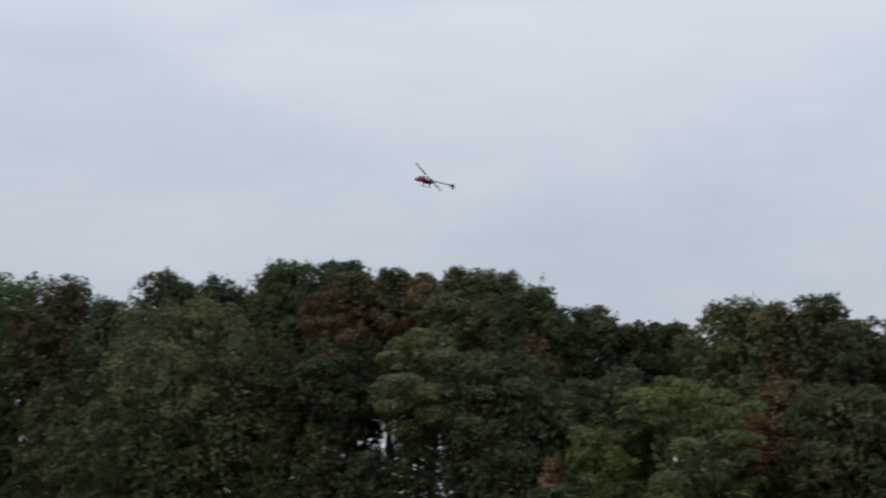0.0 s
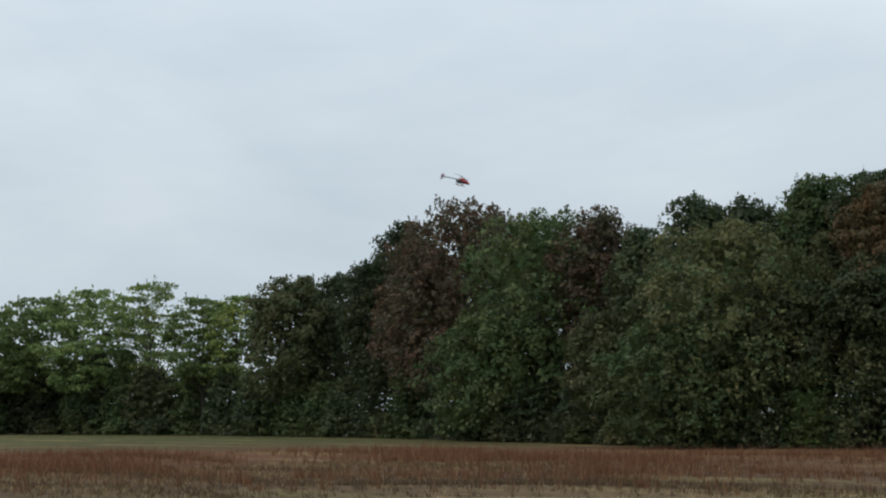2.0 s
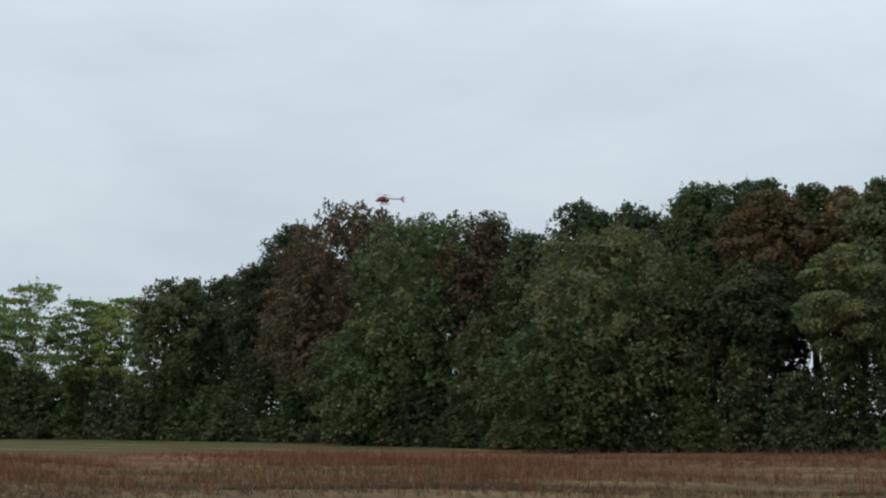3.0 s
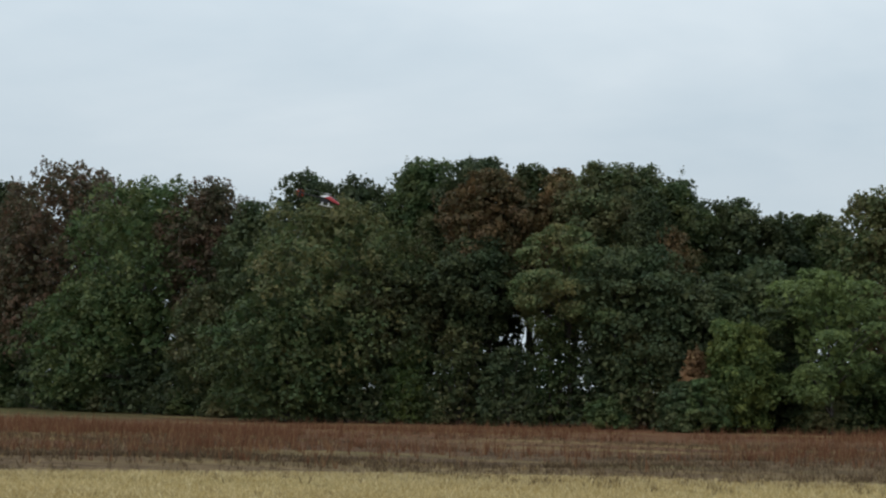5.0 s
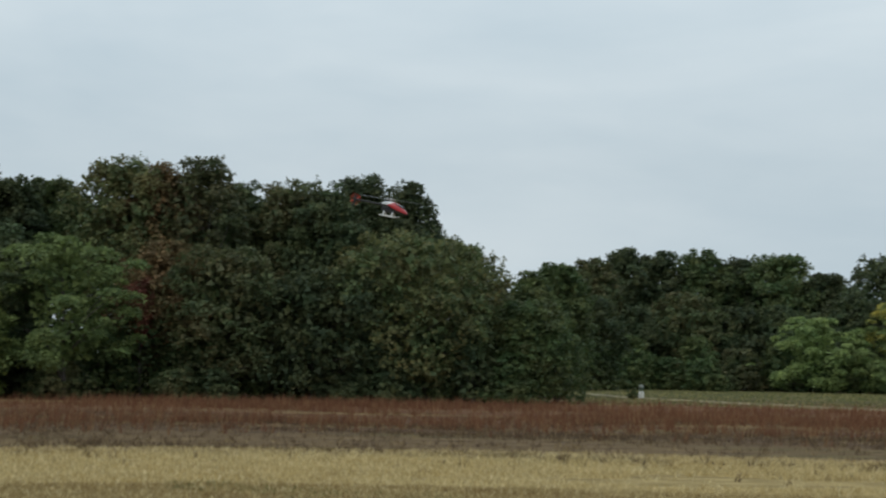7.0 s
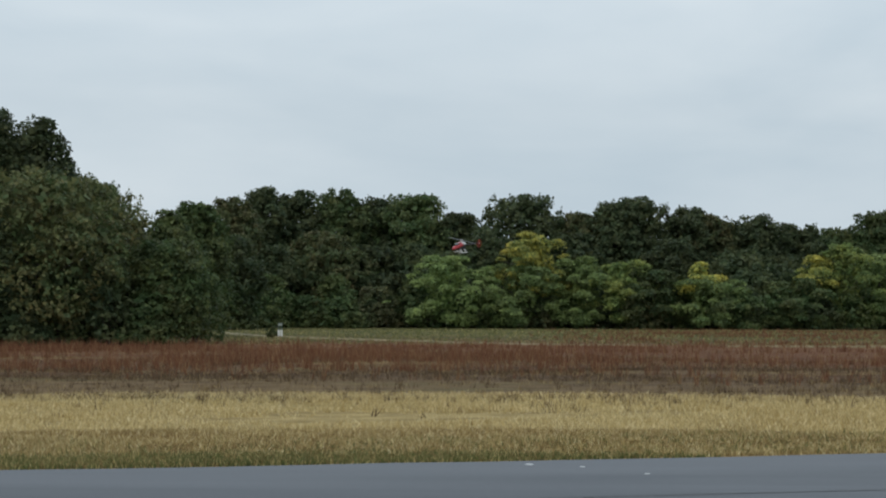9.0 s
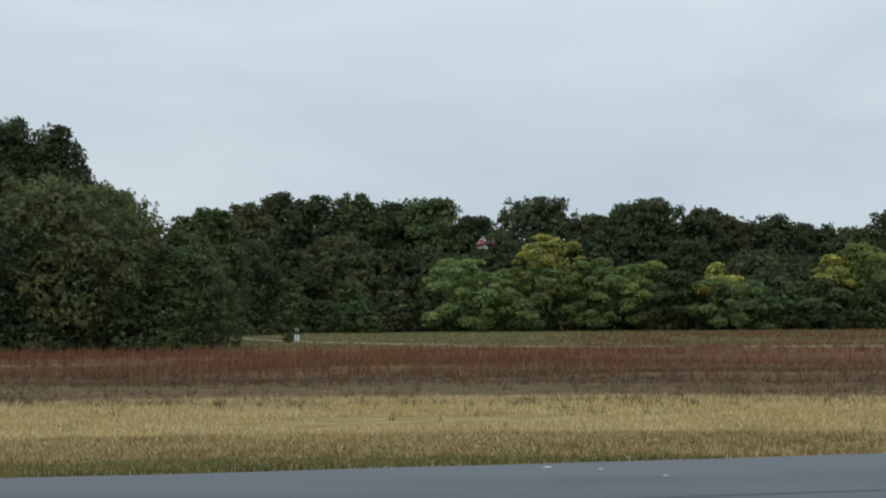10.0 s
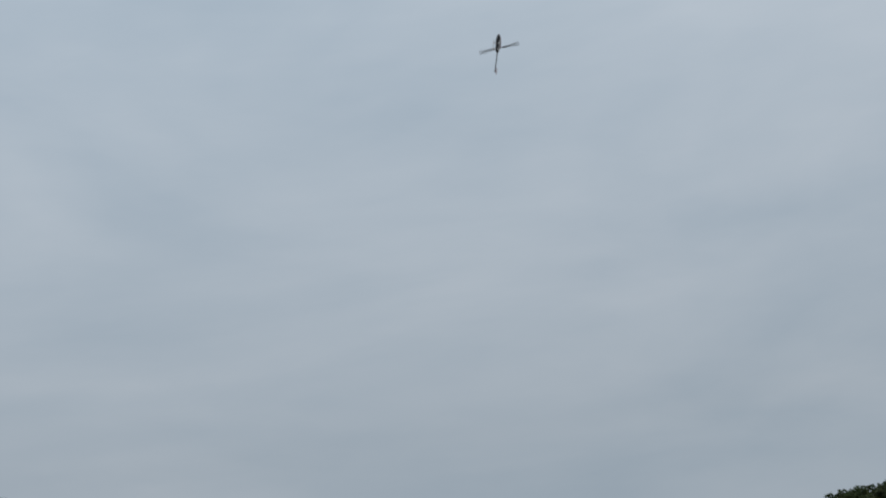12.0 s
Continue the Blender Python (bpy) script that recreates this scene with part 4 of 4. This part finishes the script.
def loft(bm, stations, sides=20):
    """A closed hull through stations (x, z middle, half width, half height up, half height down)."""
    rings = []
    for x, zc, w, up, dn in stations:
        ring = []
        for i in range(sides):
            a = 2 * math.pi * i / sides
            c, s = math.cos(a), math.sin(a)
            y = w * math.copysign(abs(c) ** 0.85, c)
            ring.append(bm.verts.new((x, y, zc + (up if s > 0 else dn) * math.copysign(abs(s) ** 0.9, s))))
        rings.append(ring)
    for a, b in zip(rings, rings[1:]):
        for i in range(sides):
            j = (i + 1) % sides
            bm.faces.new((a[i], a[j], b[j], b[i]))
    bm.faces.new(rings[0])
    bm.faces.new(rings[-1])
    for f in bm.faces:
        f.smooth = True


def rod(bm, a, b, r, sides=8, r2=None):
    a, b = Vector(a), Vector(b)
    m = Matrix.Translation((a + b) / 2) @ (b - a).to_track_quat("Z", "Y").to_matrix().to_4x4()
    bmesh.ops.create_cone(bm, cap_ends=True, segments=sides, radius1=r, radius2=r if r2 is None else r2, depth=(b - a).length, matrix=m)


def aerofoil(bm, x0, x1, chord0, chord1, thick, cut=0.0):
    """A blade along +x with a rounded leading edge, its chord in y."""
    prof = ((-0.35, 0.0), (-0.28, 0.8), (-0.05, 1.0), (0.3, 0.6), (0.65, 0.0), (0.3, -0.4), (-0.05, -0.6), (-0.28, -0.5))
    rings = []
    for s in (0.0, 0.08, 0.5, 0.96, 1.0):
        x = x0 + (x1 - x0) * s
        ch = (chord0 + (chord1 - chord0) * s) * (0.45 if s == 0 else 0.7 if s == 1 else 1)
        rings.append([bm.verts.new((x, y * ch, z * thick * 0.5)) for y, z in prof])
    for a, b in zip(rings, rings[1:]):
        for i in range(len(prof)):
            j = (i + 1) % len(prof)
            bm.faces.new((a[i], a[j], b[j], b[i]))
    bm.faces.new(rings[0])
    bm.faces.new(rings[-1])


def helicopter():
    """A large model helicopter: nose to +x, its mast through the origin, the rotor 0.16 above."""
    ob = thing("model_helicopter", pose(0, 0, 10), "red and white radio-controlled helicopter in flight", "helicopter")
    bm = bmesh.new()
    loft(bm, ((0.47, -0.105, 0.012, 0.012, 0.012), (0.455, -0.10, 0.035, 0.03, 0.028), (0.41, -0.085, 0.062, 0.052, 0.05), (0.33, -0.06, 0.085, 0.075, 0.075),
              (0.22, -0.03, 0.100, 0.112, 0.098), (0.10, 0.0, 0.098, 0.118, 0.088), (0.0, 0.02, 0.082, 0.098, 0.05), (-0.10, 0.03, 0.062, 0.07, 0.03), (-0.19, 0.03, 0.035, 0.035, 0.018), (-0.22, 0.03, 0.012, 0.012, 0.008)))
    canopy = part("canopy", bm, ob, "glossy red and white shell", SHELL)
    bm = bmesh.new()
    loft(bm, ((0.36, 0.012, 0.03, 0.012, 0.03), (0.30, 0.035, 0.062, 0.018, 0.04), (0.20, 0.072, 0.074, 0.012, 0.045), (0.10, 0.098, 0.06, 0.012, 0.04), (0.04, 0.108, 0.03, 0.008, 0.03)), 14)
    part("windscreen", bm, canopy, "dark smoked windscreen", TINT)
    bm = bmesh.new()
    box(bm, -0.20, -0.035, -0.13, 0.24, 0.035, -0.02, 0.008)
    box(bm, -0.14, -0.05, -0.16, 0.16, 0.05, -0.11, 0.006)
    part("frame", bm, ob, "black carbon frame", CARBON)
    bm = bmesh.new()
    rod(bm, (-0.18, 0, 0.0), (-0.90, 0, 0.0), 0.019, 12)
    box(bm, -0.95, -0.018, -0.03, -0.87, 0.018, 0.03, 0.006)
    part("tail_boom", bm, ob, "black tail boom", CARBON)
    bm = bmesh.new()
    prof = ((-0.86, 0.0), (-0.90, 0.10), (-0.945, 0.12), (-0.935, 0.0), (-0.97, -0.16), (-0.94, -0.17), (-0.885, -0.06))
    sides = [[bm.verts.new((x, y, z)) for x, z in prof] for y in (0.022, 0.027)]
    bm.faces.new(sides[0])
    bm.faces.new(sides[1])
    for i in range(len(prof)):
        j = (i + 1) % len(prof)
        bm.faces.new((sides[0][i], sides[0][j], sides[1][j], sides[1][i]))
    part("tail_fin", bm, ob, "black tail fin", CARBON)
    bm = bmesh.new()
    rod(bm, (0, 0, -0.05), (0, 0, 0.175), 0.008, 10)
    box(bm, -0.035, -0.03, 0.095, 0.035, 0.03, 0.105, 0.003)
    part("mast", bm, ob, "bright metal mast", ALLOY)
    for side in (-1, 1):
        bm = bmesh.new()
        y = side * 0.115
        rod(bm, (0.20, y, -0.235), (-0.19, y, -0.235), 0.013)
        rod(bm, (0.20, y, -0.235), (0.245, y, -0.215), 0.012)
        part("skid", bm, ob, "white landing skid", SKID_WHITE)
        for x in (0.12, -0.10):
            bm = bmesh.new()
            rod(bm, (x, side * 0.04, -0.14), (x - 0.01, y, -0.235), 0.026, 8, 0.016)
            part("strut", bm, ob, "white skid strut", SKID_WHITE)
    rotor = new("main_rotor")
    rotor.parent = ob
    rotor.empty_display_size = 0.1
    bm = bmesh.new()
    box(bm, -0.12, -0.018, -0.014, 0.12, 0.018, 0.014, 0.005)
    rod(bm, (0, 0, -0.03), (0, 0, 0.03), 0.028, 12)
    rod(bm, (0, -0.06, 0), (0, 0.06, 0), 0.007)
    part("hub", bm, rotor, "bright metal rotor head", ALLOY)
    for k in (0, 1):
        bm = bmesh.new()
        aerofoil(bm, 0.11, 0.78, 0.064, 0.060, 0.009)
        bmesh.ops.rotate(bm, verts=bm.verts, cent=(0, 0, 0), matrix=Matrix.Rotation(math.pi * k, 3, "Z"))
        part("blade", bm, rotor, "dark rotor blade", BLADE)
    tail = new("tail_rotor")
    tail.parent = ob
    tail.empty_display_size = 0.1
    bm = bmesh.new()
    rod(bm, (0, -0.02, 0), (0, 0.025, 0), 0.016, 10)
    part("hub", bm, tail, "bright metal hub", ALLOY)
    for k in (0, 1):
        bm = bmesh.new()
        aerofoil(bm, 0.015, 0.140, 0.024, 0.020, 0.004)
        bmesh.ops.rotate(bm, verts=bm.verts, cent=(0, 0, 0), matrix=Matrix.Rotation(math.pi / 2, 3, "X") @ Matrix.Rotation(math.pi * k, 3, "Z"))
        part("blade", bm, tail, "orange-red tail blade", TIP_RED)
    bm = bmesh.new()
    bmesh.ops.create_cone(bm, cap_ends=True, segments=28, radius1=0.138, radius2=0.138, depth=0.004, matrix=Matrix.Rotation(math.pi / 2, 4, "X"))
    part("blade_sweep", bm, tail, "red haze of the spinning tail blades", SWEEP)
    return ob, rotor, tail


heli, main_rotor, tail_rotor = helicopter()


def attitude(x, y, z, fx, fy, fz, ux, uy, uz):
    """The pose at (x, y, z) with the nose along f and the mast about along u."""
    f = Vector((fx, fy, fz)).normalized()
    u = Vector((ux, uy, uz))
    u = (u - f * u.dot(f)).normalized()
    l = u.cross(f)
    return Matrix(((f.x, l.x, u.x, x), (f.y, l.y, u.y, y), (f.z, l.z, u.z, z), (0, 0, 0, 1)))


def motions():
    walk(heli, [
        (0.0, attitude(-32.34, 41.78, 12.84, -0.758, -0.613, 0.196, 0.619, -0.593, 0.523)),
        (0.5, attitude(-42.03, 37.43, 10.75, 0.314, -0.926, -0.126, 0.239, -0.227, 0.913)),
        (1.0, attitude(-47.57, 35.59, 10.11, 0.751, -0.656, -0.125, 0.210, 0.081, 0.995)),
        (1.5, attitude(-53.77, 36.88, 11.96, 0.693, 0.660, -0.272, 0.060, 0.075, 0.976)),
        (2.0, attitude(-55.10, 36.70, 11.99, 0.802, 0.551, -0.267, 0.062, 0.085, 0.975)),
        (2.5, attitude(-56.63, 38.11, 11.75, 0.803, -0.564, -0.226, 0.172, -0.114, 0.984)),
        (3.0, attitude(-51.88, 36.33, 10.91, -0.009, -0.998, -0.063, 0.091, -0.064, 0.994)),
        (3.2, attitude(-50.83, 36.00, 11.17, -0.029, -0.998, -0.064, 0.092, -0.066, 0.994)),
        (4.0, attitude(-44.61, 35.22, 9.73, 0.793, -0.591, -0.203, 0.072, -0.075, 0.995)),
        (4.8, attitude(-38.39, 34.45, 8.29, 0.764, 0.609, -0.191, 0.361, -0.187, 0.870)),
        (5.0, attitude(-36.13, 34.00, 7.88, 0.767, 0.588, -0.213, 0.197, 0.058, 0.969)),
        (5.5, attitude(-29.46, 32.34, 6.41, 0.817, 0.518, -0.164, 0.197, -0.018, 0.976)),
        (6.0, attitude(-23.09, 32.47, 5.28, 0.878, 0.445, -0.102, 0.147, -0.060, 0.977)),
        (6.5, attitude(-15.14, 30.83, 4.90, 0.933, 0.361, -0.005, 0.048, -0.112, 0.994)),
        (7.0, attitude(-9.85, 34.42, 5.47, 0.974, -0.052, -0.207, 0.221, -0.126, 0.963)),
        (7.3, attitude(-6.66, 36.22, 5.26, 0.711, 0.354, -0.417, 0.308, -0.119, 0.794)),
        (7.5, attitude(-4.96, 38.54, 4.99, 0.262, 0.916, -0.336, 0.152, 0.291, 0.881)),
        (7.7, attitude(-3.53, 41.73, 4.95, 0.060, 0.855, -0.525, 0.051, 0.531, 0.852)),
        (8.5, attitude(-1.25, 46.84, 4.32, -1.003, 0.068, -0.005, -0.009, -0.062, 0.998)),
        (9.3, attitude(1.03, 51.95, 3.68, -0.417, -0.897, -0.132, 0.049, -0.184, 0.974)),
        (9.5, attitude(1.09, 51.95, 3.66, -0.449, -0.877, -0.130, 0.051, -0.184, 0.974)),
        (10.0, attitude(0.62, 53.94, 4.20, -0.366, -0.925, -0.036, 0.008, -0.042, 0.999)),
        (10.5, attitude(0.30, 61.60, 8.69, -0.519, -0.789, 0.311, 0.464, 0.060, 0.846)),
        (11.0, attitude(1.37, 57.86, 17.54, -0.109, -0.781, 0.617, 0.368, 0.610, 0.681)),
        (11.5, attitude(3.23, 57.86, 23.74, 0.015, -0.560, 0.822, 0.486, 0.756, 0.456)),
        (12.0, attitude(4.99, 52.71, 22.82, 0.236, -0.203, 0.949, 0.339, 0.905, 0.249)),
    ])
    # rotor: turned at each frame; every half second the blades lie at a known angle
    known = (135, 20, 0, 90, 90, 0, 30, 10, 50, 100, 0, 60, 80, 120, 40, 90, 60, 30, 70, 50, 20, 60, 100, 140, 72)
    rows, tail_rows = [], []
    angle = float(known[0])
    for i in range(361):
        rows.append((i / FPS, pose(0, 0, 0.16, 0, 0, angle)))
        tail_rows.append((i / FPS, pose(-0.91, 0.045, 0, 0, 83.0 * i, 0)))
        k = min(i // 15, len(known) - 2)
        gap = (known[k + 1] - known[k]) % 180.0
        angle += (1080.0 + gap) / 15.0
    walk(main_rotor, rows)
    walk(tail_rotor, tail_rows)


motions()
